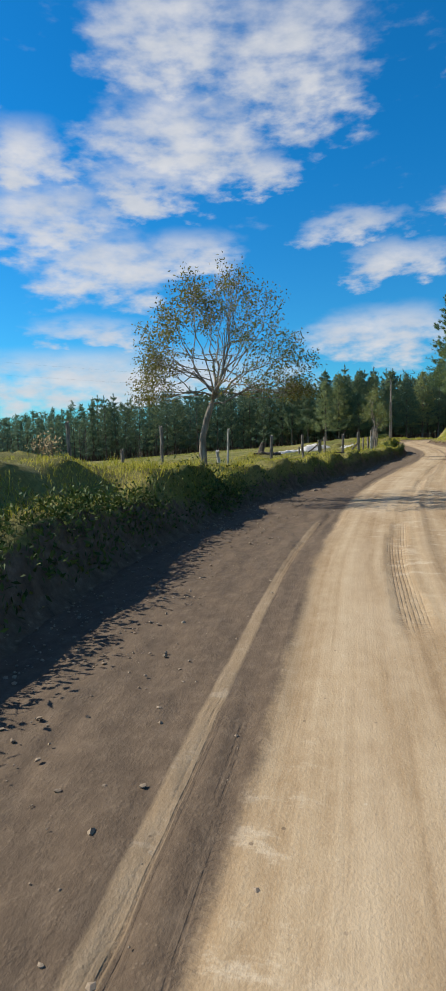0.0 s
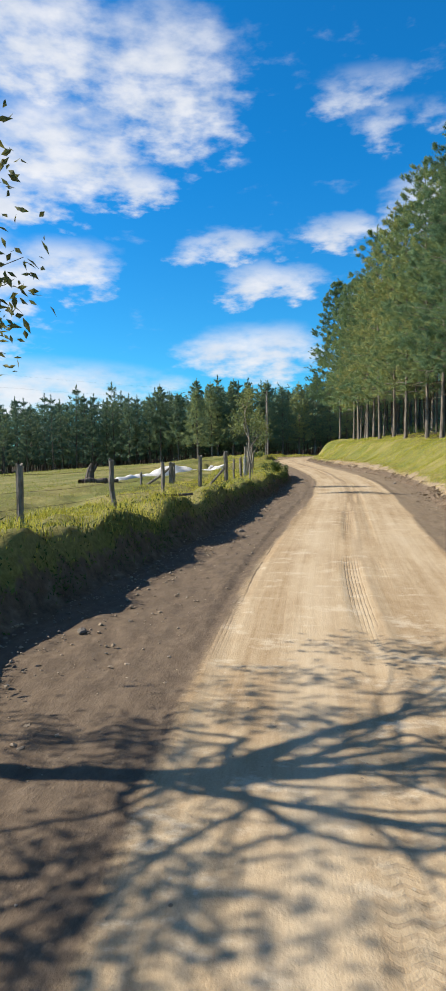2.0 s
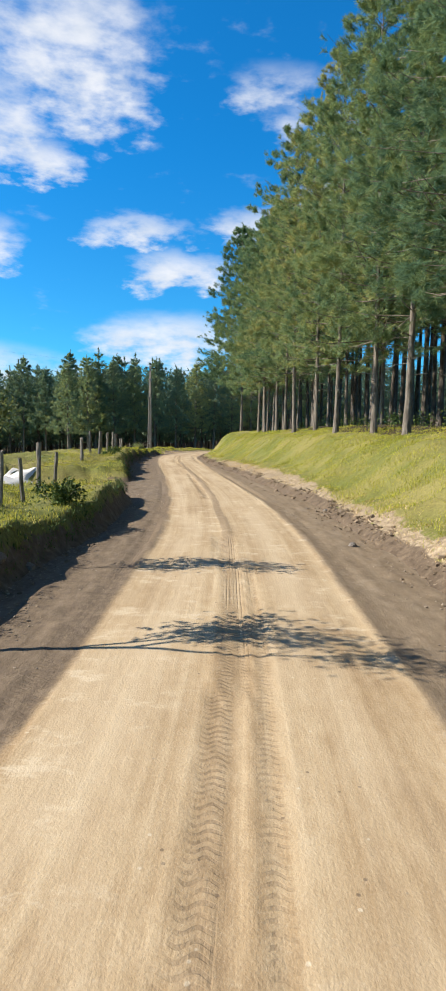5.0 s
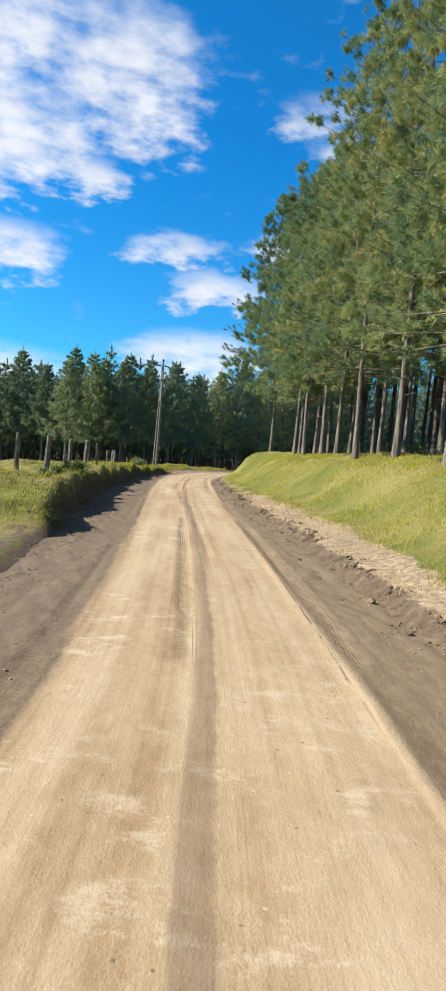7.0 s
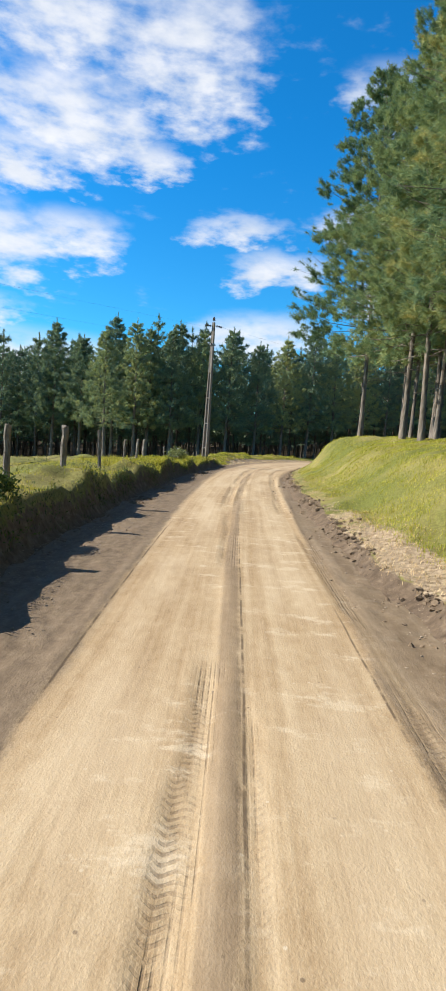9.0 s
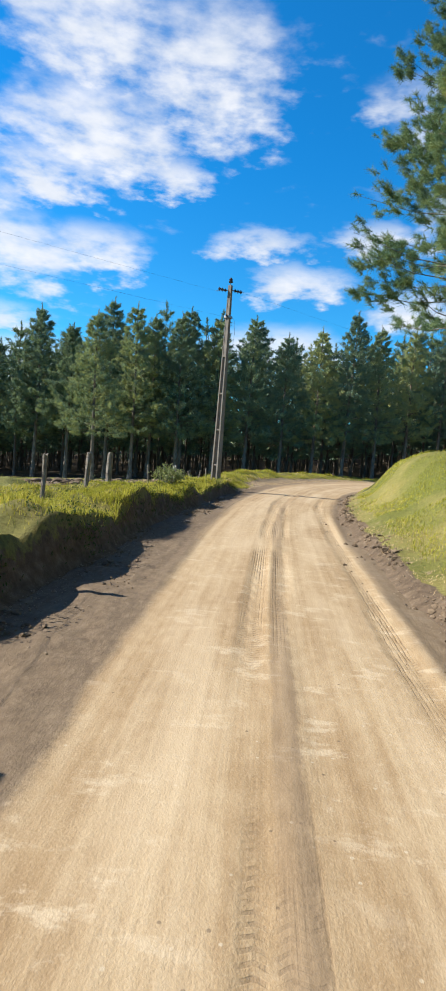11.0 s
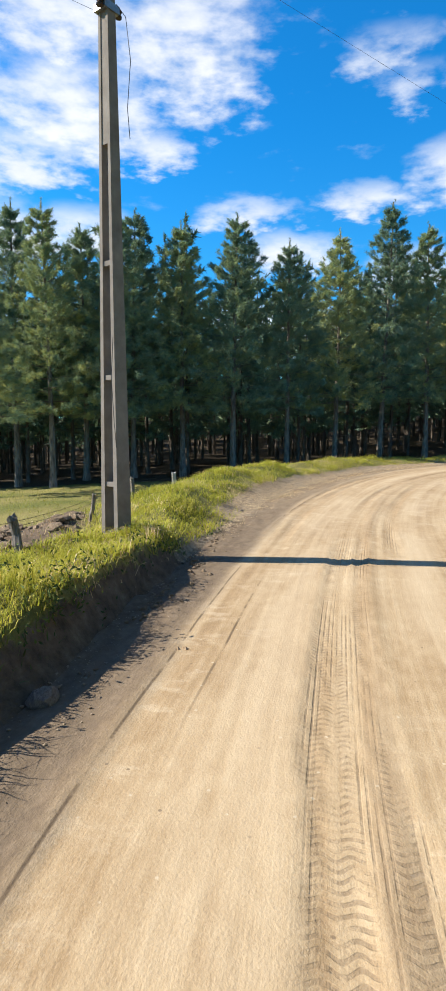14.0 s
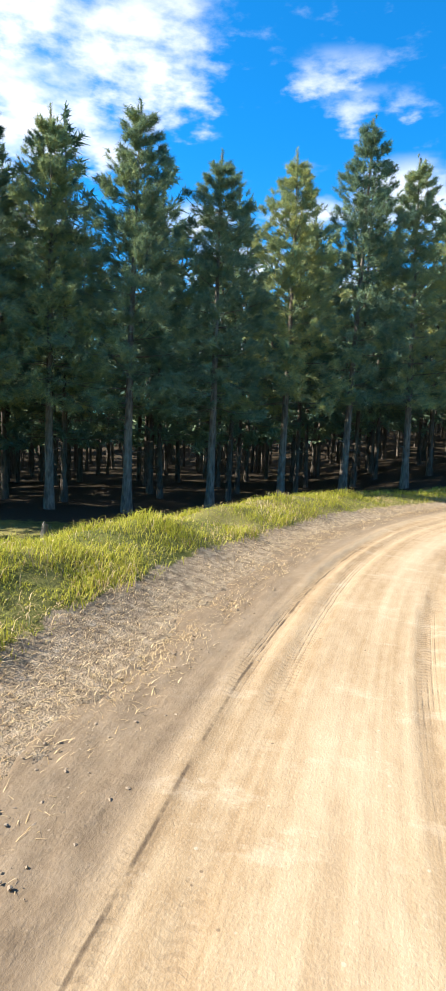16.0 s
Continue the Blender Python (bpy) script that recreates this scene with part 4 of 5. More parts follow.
def leaf_clusters(rng, tips, count, length, width, hang=.6, spread_by=.12, keep=1.0):
    """Small folded leaves hanging round the twig ends."""
    at = np.array([t[0] for t in tips])
    head = np.array([t[1] for t in tips])
    pick = rng.uniform(0, 1, len(at)) < keep
    at, head = at[pick], head[pick]
    n = len(at)
    a = head[:, None] * .5 + rng.normal(0, .7, (n, count, 3)) - np.array([0, 0, hang])
    a /= np.linalg.norm(a, axis=2)[:, :, None]
    base = at[:, None] + rng.normal(0, spread_by, (n, count, 3))
    ln = length * rng.uniform(.6, 1.25, (n, count))[:, :, None]
    side = np.cross(a, rng.normal(0, 1, (n, count, 3)))
    side /= np.linalg.norm(side, axis=2)[:, :, None] + 1e-6
    fold = np.cross(side, a) * width * .35
    mid = base + a * ln * .45
    v = np.stack([base, mid + side * width + fold, base + a * ln, mid - side * width + fold], 2).reshape(-1, 3)
    k = np.arange(n * count) * 4
    f = np.concatenate([np.stack([k, k + 1, k + 2], 1), np.stack([k, k + 2, k + 3], 1)])
    return v, f


def build_lone_tree():
    r = np.random.default_rng(5)
    x, y = -4.96, 15.8
    z = float(ground_at(x, y)[0])
    tree = thing("round_tree", "solitary round tree with sparse drooping leaves and leaning grey trunk", "tree", at=(x, y, z))
    wood, tips = Heap(), []
    trunk = np.array([(0, 0, -.15), (.05, 0, .3), (.06, -.02, .8), (.20, -.04, 1.3), (.36, -.05, 1.72), (.50, -.05, 2.0)])
    wood.add(*tube(trunk, [.16, .11, .09, .082, .075, .07], 10, False))
    top = trunk[-1] + [.12, .40, 0]
    size = np.array([2.5, 2.4, 3.35])

    def limb(p, q, ra, rb, sides):
        mid = (p + q) / 2 + r.normal(0, .07, 3) * np.linalg.norm(q - p) - np.array([0, 0, .05]) * np.linalg.norm(q - p)
        u = np.linspace(0, 1, 5)[:, None]
        line = (1 - u) ** 2 * p + 2 * u * (1 - u) * mid + u ** 2 * q
        line[1:-1] += r.normal(0, .025, (3, 3)) * min(1, np.linalg.norm(q - p))
        wood.add(*tube(line, np.linspace(ra, rb, 5), sides, False))
        return line

    def swing(d, by):
        e = d + r.normal(0, by, 3)
        e[2] = max(e[2], -.02)
        return e / np.linalg.norm(e)

    # limbs fan out over a dome: the lowest lie almost flat, the middle ones rise steeply
    for k in range(13):
        el = radians((4, 62, 22, 80, 38, 8, 55, 18, 70, 30, 12, 48, 2)[k])
        az = k * 2.39996 + .3
        d0 = np.array([math.cos(az) * math.cos(el), math.sin(az) * math.cos(el), math.sin(el)])
        a0 = trunk[-1] - (trunk[-1] - trunk[-2]) * (.0, .5, .9)[k % 3] * (1 if el < .5 else .2)
        p1 = top + swing(d0, .08) * size * r.uniform(.36, .46)
        one = limb(a0, p1, .042 if el > .6 else .032, .021, 6)
        for i in range(3):
            d1 = swing(d0, .27)
            p2 = top + d1 * size * r.uniform(.62, .76)
            two = limb(one[-1 if i == 0 else 3 - i % 2], p2, .018, .010, 5)
            for j in range(3):
                d2 = swing(d1, .17)
                p3 = top + d2 * size * r.uniform(.80, .96)
                three = limb(two[-1 if j == 0 else 2 + j % 2], p3, .009, .005, 4)
                tips.append((three[3], d2))
                for m in range(3):
                    d3 = swing(d2, .11)
                    p4 = top + d3 * size * r.uniform(.86, 1.04)
                    four = limb(three[-1 if m == 0 else 2 + m % 2], p4, .006, .003, 3)
                    tips.append((four[-1], d3))
                    tips.append((four[2], d3))
    part("trunk", wood.mesh("round_tree_trunk", True), MAT_BARK_GREY, tree)
    h = Heap()
    full = [q for q in tips if q[0][0] < .1 and q[0][2] > 3.4]
    bare = [q for q in tips if not (q[0][0] < .1 and q[0][2] > 3.4)]
    h.add(*leaf_clusters(r, full, 20, .10, .020, .45, .12, .97))
    h.add(*leaf_clusters(r, bare, 13, .09, .018, .45, .11, .82))
    part("crown", h, MAT_LEAF, tree)


build_lone_tree()


def build_sapling(x, y, tall, seed, label, thick=.042):
    r = np.random.default_rng(seed)
    z = float(ground_at(x, y)[0])
    tree = thing("sapling", label, "sapling", at=(x, y, z))
    wood, tips = Heap(), []
    trunk = np.array([(0, 0, -.1), (.02, 0, tall * .15), (-.05, .02, tall * .3), (.0, 0, tall * .45)])
    wood.add(*tube(trunk, [thick, thick * .9, thick * .8, thick * .7], 7, False))
    grow(1, trunk[-1], (.08, 0, 1), tall * .30, thick * .65, 2, r, wood, tips, 3, .5, .2, .62, 4)
    grow(2, trunk[-2], (.55, .1, .75), tall * .26, thick * .5, 2, r, wood, tips, 3, .5, .12, .6, 4)
    grow(3, trunk[-1], (-.4, .3, 1), tall * .24, thick * .5, 2, r, wood, tips, 3, .5, .15, .6, 4)
    part("trunk", wood.mesh("sapling_trunk", True), MAT_BARK_GREY, tree)
    h = Heap()
    h.add(*leaf_clusters(r, tips, 24, .10, .021, .25, .13))
    part("crown", h, MAT_SAPLING, tree)


build_sapling(-1.75, 34.9, 3.3, 8, "slender sapling with pale forked stem on the bank")
build_sapling(-1.9, 38.2, 2.6, 9, "thin sapling leaning over the fence line", .022)


def build_bush(x, y, seed, tall, wide, label, name="bush", leaf=MAT_WEED_SHADED, leaves=7):
    r = np.random.default_rng(seed)
    z = float(ground_at(x, y)[0])
    ob = thing(name, label, "bush", at=(x, y, z))
    wood, tips = Heap(), []
    for k in range(9):
        a = r.uniform(0, 6.28)
        grow(k, (0, 0, -.05), (math.cos(a) * wide, math.sin(a) * wide, tall), tall * .5, .012, 2, r, wood, tips, 3, .55, .15, .65, 3)
    part("stems", wood, MAT_BARK_GREY, ob)
    h = Heap()
    h.add(*leaf_clusters(r, tips, leaves, .09, .022, .1, .07))
    part("leaves", h, leaf, ob)


build_bush(-4.15, 84.6, 31, .62, .75, "low leafy grey-green bush by the fence", leaf=MAT_SAPLING, leaves=6)
build_bush(-3.2, 63.2, 32, .42, .7, "low dark green bush on the bank")
build_bush(-2.95, 59.6, 33, .36, .7, "low dark green bush on the bank")
build_bush(-1.2, 41.5, 34, .55, .7, "rounded green bush on the bank")
build_bush(-7.6, 12.6, 37, .9, .12, "upright dead shrub beside the fence", leaf=MAT_STRAW, leaves=1)
build_bush(9.6, 45.0, 38, 1.5, .4, "pale shrub under the pines")


# ---------------------------------------------------------------- fences
def post_mesh(seed, tall, rad, lean=(0, 0), worn=True):
    r = np.random.default_rng(seed)
    h = Heap()
    n = 7
    zs = np.linspace(-.25, tall, n)
    pts = np.stack([lean[0] * zs + r.normal(0, .008, n), lean[1] * zs + r.normal(0, .008, n), zs], 1)
    v, f = tube(pts, rad * (1 + r.normal(0, .07, n)), 8)
    ring = 1 + .12 * np.sin(np.arange(8) * 2.1 + seed)
    k = np.arange(len(v) - 1) % 8
    c = np.repeat(pts, 8, 0)
    v[:-1] = c + (v[:-1] - c) * ring[k][:, None]
    if worn:
        v[-9:-1, 2] += r.uniform(-.05, .05, 8)
    h.add(v, f)
    return h.mesh("fence_post", False)


def wire_between(a, b, rad=.003, sag=.03):
    p = np.linspace(np.array(a, float), np.array(b, float), 7)
    p[:, 2] -= sag * np.sin(np.linspace(0, np.pi, 7))
    h = Heap()
    h.add(*tube(p, [rad] * 7, 4, False))
    return h


def build_fence(label, posts, wires=(.35, .62, .9)):
    """posts: x, y, height, radius, lean x, lean y, pale"""
    f = thing("fence", label, "fence", at=(posts[0][0], posts[0][1], float(ground_at(posts[0][0], posts[0][1])[0])))
    o = np.array(f.location)
    line = []
    for k, (x, y, tall, rad, lx, ly, pale) in enumerate(posts):
        z = float(ground_at(x, y)[0])
        ob = part("post", post_mesh(k + abs(int(x * 10)) + abs(int(y)), tall, rad, (lx, ly)), MAT_POST_PALE if pale else MAT_POST, f)
        ob.location = Vector((x, y, z)) - f.location
        line.append((np.array([x, y, z]) - o, tall, lx, ly))
    for (p, t1, ax, ay), (q, t2, bx, by) in zip(line, line[1:]):
        if np.linalg.norm(p - q) > 6:
            continue
        for w in wires:
            za, zb = min(w, t1 - .06), min(w, t2 - .06)
            part("wire", wire_between(p + [ax * za, ay * za, za], q + [bx * zb, by * zb, zb]), MAT_WIRE, f)
    return f


near_fence = build_fence("old post-and-wire pasture fence of weathered wooden posts", [
    (-7.2, 9.4, 1.0, .05, .02, 0, 0), (-7.0, 12.5, 1.2, .045, -.03, 0, 0), (-6.4, 13.9, .55, .05, .05, 0, 0), (-6.1, 15.7, 1.1, .05, 0, .02, 0), (-5.45, 18.7, .55, .055, -.08, 0, 1),
    (-5.26, 19.0, 1.2, .035, .05, 0, 1), (-4.43, 21.6, 1.05, .055, .02, 0, 0), (-3.83, 24.6, 1.08, .055, -.03, 0, 0), (-3.35, 27.2, 1.02, .05, .0, 0, 0), (-3.12, 31.6, 1.04, .06, .02, 0, 0),
    (-2.63, 34.7, 1.12, .075, -.01, 0, 0), (-2.6, 37.2, 1.0, .045, .02, 0, 0), (-2.45, 39.0, 1.05, .07, -.03, 0, 0), (-2.4, 40.4, .95, .08, .02, 0, 1), (-2.4, 41.9, 1.1, .045, .04, 0, 0),
    (-2.4, 43.4, 1.05, .05, -.04, 0, 0), (-2.45, 45.0, 1.15, .06, 0, 0, 0), (-2.5, 46.8, 1.0, .05, .05, 0, 0)])
brace = np.array([(-3.05, 31.9, .06), (-2.98, 32.6, .32), (-2.66, 34.5, .86)])
h = Heap()
zb = float(ground_at(-3.0, 32.5)[0])
h.add(*tube(brace + [0, 0, zb] - np.array(near_fence.location), [.045, .045, .04], 7))
part("brace", h, MAT_POST, near_fence, "slanting brace pole")

far_fence = build_fence("post-and-wire fence with thick weathered posts along the grassy bank", [
    (-3.75, 56.9, 1.0, .075, .02, 0, 0), (-3.73, 58.9, 1.12, .06, -.02, .02, 0), (-3.8, 61.85, 1.25, .095, .05, 0, 0), (-3.85, 65.0, 1.15, .07, .0, 0, 0), (-4.07, 68.5, 1.1, .085, .03, 0, 0),
    (-4.46, 72.7, 1.2, .06, -.04, 0, 0), (-4.7, 76.4, .95, .05, .03, 0, 0), (-5.0, 79.4, 1.0, .06, .08, 0, 0), (-5.3, 82.0, 1.2, .09, .02, 0, 0), (-4.9, 84.9, .75, .035, -.04, 0, 0),
    (-4.75, 86.7, .45, .05, .1, 0, 0), (-4.72, 88.1, .66, .075, -.06, 0, 1), (-4.65, 90.9, .48, .07, -.12, 0, 0), (-4.9, 94.2, .5, .04, .15, 0, 0), (-5.1, 97.6, .45, .05, -.1, 0, 0), (-4.9, 101.0, .5, .07, .05, 0, 1), (-3.9, 104.6, .4, .05, .2, 0, 0)])

gate = thing("gate_posts", "thick wooden gate posts with slanting brace by the white sand", "gate", at=(-5.2, 37.0, float(ground_at(-5.2, 37.0)[0])))
for k, (dx, dy, tall, rad) in enumerate(((0, 0, .95, .10), (-.1, 1.1, .9, .05), (-1.2, -.3, .55, .05))):
    ob = part("post", post_mesh(90 + k, tall, rad), MAT_POST, gate)
    ob.location = (dx, dy, 0)
h = Heap()
h.add(*tube([(-1.0, -.2, .05), (-.45, -.1, .42), (-.05, 0, .75)], [.05, .05, .045], 7))
part("brace", h, MAT_POST, gate)


# ---------------------------------------------------------------- power pole and its lines
POLE, POLE_TURN = (-3.77, 92.3), 60


def box(bm, x0, x1, y0, y1, z0, z1, taper=1.0):
    c = [bm.verts.new((x * s, y * s, z)) for z, s in ((z0, 1.0), (z1, taper)) for x, y in ((x0, y0), (x1, y0), (x1, y1), (x0, y1))]
    for q in ((3, 2, 1, 0), (4, 5, 6, 7), (0, 1, 5, 4), (1, 2, 6, 5), (2, 3, 7, 6), (3, 0, 4, 7)):
        bm.faces.new([c[k] for k in q])


def lathe(profile, sides=14):
    h = Heap()
    r, z = np.array(profile, float).T
    w = np.linspace(0, 2 * np.pi, sides, endpoint=False)
    v = np.stack([r[:, None] * np.cos(w), r[:, None] * np.sin(w), np.repeat(z[:, None], sides, 1)], 2).reshape(-1, 3)
    i, j = np.meshgrid(np.arange(len(r) - 1), np.arange(sides), indexing="ij")
    a, b = (i * sides + j).ravel(), (i * sides + (j + 1) % sides).ravel()
    h.add(v, np.concatenate([np.stack([a, b, a + sides], 1), np.stack([b, b + sides, a + sides], 1)]))
    return h


def build_pole():
    zg = float(ground_at(*POLE)[0])
    tall = 9.16 - zg
    pole = thing("utility_pole", "tapered concrete utility pole with ladder openings and brown insulators", "utility pole", at=(*POLE, zg))
    pole.rotation_euler = (0, radians(.3), radians(POLE_TURN))
    # an H section: two flanges joined by a web with tall openings, solid towards the top
    def at(z):
        return 1 - .58 * (z + .4) / (tall + .4)
    W, D, T = .140, .190, .085
    for sy in (-1, 1):
        bm = bmesh.new()
        c = []
        for z in (-.4, tall):
            s = at(z)
            y0, y1 = sy * (D * s), sy * (D - T) * s
            c += [bm.verts.new(p) for p in ((-W * s, y0, z), (W * s, y0, z), (W * s, y1, z), (-W * s, y1, z))]
        for q in ((3, 2, 1, 0), (4, 5, 6, 7), (0, 1, 5, 4), (1, 2, 6, 5), (2, 3, 7, 6), (3, 0, 4, 7)):
            bm.faces.new([c[k] for k in q])
        bmesh.ops.recalc_face_normals(bm, faces=bm.faces)
        part("flange", bm, MAT_CONCRETE, pole)
    bars = [(-.4, .05), (.72, .79), (2.30, 2.37), (3.92, 3.99), (5.57, tall)]
    for z0, z1 in bars:
        bm = bmesh.new()
        s, s1 = at(z0), at(z1)
        w0 = .118
        c = [bm.verts.new((x * k, y * k, z)) for z, k in ((z0, s), (z1, s1)) for x, y in ((-w0, -D + T), (w0, -D + T), (w0, D - T), (-w0, D - T))]
        for q in ((3, 2, 1, 0), (4, 5, 6, 7), (0, 1, 5, 4), (1, 2, 6, 5), (2, 3, 7, 6), (3, 0, 4, 7)):
            bm.faces.new([c[k] for k in q])
        part("web", bm, MAT_CONCRETE, pole)
    h = lathe([(.018, tall), (.018, tall + .16), (.0, tall + .16)], 8)
    part("pin", h, MAT_STEEL, pole)
    part("pin_insulator", lathe([(.03, tall + .12), (.095, tall + .13), (.10, tall + .17), (.06, tall + .19), (.055, tall + .22), (.085, tall + .235), (.085, tall + .27), (.045, tall + .30), (.04, tall + .33), (.0, tall + .34)]), MAT_CERAMIC, pole)
    for way in (-1, 1):
        for k in range(3):
            ob = part("disc_insulator", lathe([(.0, -.055), (.03, -.055), (.035, -.01), (.085, .0), (.088, .02), (.04, .05), (.03, .075), (0, .08)]), MAT_CERAMIC, pole)
            ob.matrix_basis = Matrix.Rotation(radians(-POLE_TURN), 4, "Z") @ Matrix.Translation((way * (.20 + .13 * k), way * .02, tall - .22 - way * .025 * k)) @ Matrix.Rotation(radians(90 * way), 4, "Y")
        h = Heap()
        h.add(*tube([(0, 0, tall - .2), (way * .62, way * .02, tall - .26)], [.012, .012], 5))
        ob = part("clamp_rod", h, MAT_STEEL, pole)
        ob.matrix_basis = Matrix.Rotation(radians(-POLE_TURN), 4, "Z")
    bm = bmesh.new()
    box(bm, -.13, .13, -.12, .12, tall - 1.42, tall - 1.32)
    part("bracket", bm, MAT_STEEL, pole)
    for sx in (-1, 1):
        ob = part("spool_insulator", lathe([(0, -.05), (.045, -.05), (.05, -.03), (.03, 0), (.05, .03), (.045, .05), (0, .05)], 12), MAT_CERAMIC, pole)
        ob.location = (sx * .17, -.05, tall - 1.37)
    h = Heap()
    h.add(*tube([(-.12, -.17, 1.3), (-.20, -.22, 1.7), (-.22, -.2, 2.3), (-.14, -.16, 2.9)], [.006] * 4, 4))
    part("earth_wire", h, MAT_CABLE, pole)
    h = Heap()
    h.add(*tube([(.16, -.06, tall - 1.35), (.30, -.10, tall - 1.55), (.36, -.10, tall - 2.1), (.30, -.08, tall - 2.7), (.33, -.08, tall - 3.1)], [.005] * 5, 4))
    ob = part("loose_wire", h, MAT_CABLE, pole)
    ob.matrix_basis = Matrix.Rotation(radians(-POLE_TURN), 4, "Z")
    return zg + tall


def build_lines(top):
    px, py = POLE
    for name, a, b, sag in (("power_line", (px - .6, py, top - .27), (px - 36, py - 40, top + .6), .5), ("power_line", (px + .6, py, top - .3), (px + 42, py + 40, top - 1.2), .8),
                            ("power_line", (px - .17, py, top - 1.37), (px - 36, py - 40, top - .7), .5)):
        p = np.linspace(np.array(a), np.array(b), 24)
        p[:, 2] -= sag * np.sin(np.linspace(0, np.pi, 24))
        h = Heap()
        h.add(*tube(p, [.0024] * 24, 5, False))
        tagged(put(name, h, MAT_CABLE), "thin dark overhead wire strung from the concrete pole", "wire", "overhead wires")


build_lines(build_pole())


# ---------------------------------------------------------------- stones, heap, logs
def rock_mesh(seed, sub=2, flat=.65, rough=.28):
    bm = bmesh.new()
    bmesh.ops.create_icosphere(bm, subdivisions=sub, radius=1)
    for v in bm.verts:
        q = v.co.normalized()
        v.co = q * (1 + rough * noise.noise(q * 1.6 + Vector((seed * 3.1, seed, 0))) + .12 * noise.noise(q * 4 + Vector((seed, 0, 9))))
        v.co.z *= flat
    me = bpy.data.meshes.new("rock")
    bm.to_mesh(me)
    bm.free()
    return me


def scatter_stones():
    r = np.random.default_rng(3)
    kinds = [rock_mesh(k) for k in range(4)]
    for x, y, s in ((-2.78, 87.6, .14), (-3.05, 85.45, .09), (-2.9, 85.7, .08), (-2.75, 85.3, .06), (-2.55, 31.9, .10), (-.95, 37.4, .13), (-.75, 38.1, .10), (-2.6, 80.4, .07), (-2.5, 82.4, .06), (4.4, 40.2, .09), (4.9, 45.0, .08), (-1.25, 25.6, .07), (-2.3, 18.5, .06), (-2.4, 97.2, .04), (-2.7, 85.0, .06), (-2.86, 84.6, .05), (-2.5, 85.7, .045), (-2.6, 84.9, .04), (-3.0, 85.1, .07), (-2.45, 86.1, .03), (4.6, 58.6, .05)):
        me = kinds[int(r.integers(4))]
        ob = new("stone", me)
        if not me.materials:
            me.materials.append(MAT_STONE)
        ob.matrix_basis = Matrix.Translation((x, y, float(max(ground_at(x, y)[0], road_z(y))) + s * .2)) @ Euler((0, 0, r.uniform(0, 6.28))).to_matrix().to_4x4() @ Matrix.Diagonal((s, s * .8, s, 1))
        tagged(ob, "grey-brown loose stone at the edge of the dirt road", "stone", "stones beside the road")
    clod = [rock_mesh(10 + k, 2, .6, .5) for k in range(4)]
    for k in range(230):
        a, q = r.uniform(0, 6.28), math.sqrt(r.uniform(0, 1))
        x, y, s = -7.4 + 3.0 * q * math.cos(a), 89.5 + 7.2 * q * math.sin(a), r.uniform(.06, .22)
        me = clod[k % 4]
        if not me.materials:
            me.materials.append(MAT_CLOD)
        ob = new("earth_clod", me)
        ob.matrix_basis = Matrix.Translation((x, y, float(ground_at(x, y)[0]) + s * .25)) @ Euler((0, 0, r.uniform(0, 6.28))).to_matrix().to_4x4() @ Matrix.Diagonal((s, s * .75, s * .6, 1))
        tagged(ob, "brown dry clod of turned earth in the pasture", "clod", "turned earth clods")
    # loose gravel on the shoulders
    base_v, base_f = [], []
    bm = bmesh.new()
    bmesh.ops.create_icosphere(bm, subdivisions=1, radius=.62)
    bm.verts.ensure_lookup_table()
    gv = np.array([v.co[:] for v in bm.verts])
    gf = np.array([[v.index for v in f.verts] for f in bm.faces])
    bm.free()
    n = 19000
    yc = r.uniform(-2, 103, n)
    side = r.uniform(0, 1, n) < .62
    eL, eR = left_edge(yc), right_edge(yc)
    d = np.where(side, eL + np.abs(r.normal(0, 1, n)) * np.interp(yc, [0, 18, 34], [1.0, .9, .45]) - .12, eR - np.abs(r.normal(0, .4, n)) + .2)
    loose = r.uniform(0, 1, n) < .12
    d = np.where(loose, r.uniform(-2.4, 2.2, n), d)
    x, y = along(yc, d)
    z = np.where((d > eL + .05) & (d < eR - .02), road_z(yc), ground_z(yc, d, x, y))
    s = np.clip(r.lognormal(-4.45, .55, n), .005, .030) * np.where(loose, .7, 1) * np.interp(yc, [0, 18, 30, 40, 84, 104], [1.2, 1.45, 1.45, 1.0, 1.05, .8])
    v = gv[None] * (1 + r.normal(0, .24, (n, len(gv), 1))) * s[:, None, None] * np.array([1, .85, .6]) + np.stack([x, y, z + s * .35], 1)[:, None]
    h = Heap()
    h.add(v.reshape(-1, 3), (gf[None] + (np.arange(n) * len(gv))[:, None, None]).reshape(-1, 3))
    tagged(put("gravel", h, MAT_GRAVEL), "loose small stones on the road shoulders", "gravel", kind="stuff")

    def crumbs(name, label, x, y, size):
        n = len(x)
        v = gv[None] * (1 + r.normal(0, .30, (n, len(gv), 1))) * size[:, None, None] * np.array([1, .85, .75]) + np.stack([x, y, ground_at(x, y) + size * .12], 1)[:, None]
        h = Heap()
        h.add(v.reshape(-1, 3), (gf[None] + (np.arange(n) * len(gv))[:, None, None]).reshape(-1, 3))
        tagged(put(name, h, MAT_CLOD), label, "earth", kind="stuff")

    # crumbled earth along the cut foot of the slope
    n = 3600
    yc = r.uniform(24, 100, n)
    keep = wobble(yc, 0 * yc, 1.3, 81) + .7 * wobble(yc, 0 * yc, .5, 82) > -.25
    yc = yc[keep]
    d = right_edge(yc) + .12 + np.abs(r.normal(0, .17, len(yc))) * np.where(r.uniform(0, 1, len(yc)) < .3, -1.6, 1)
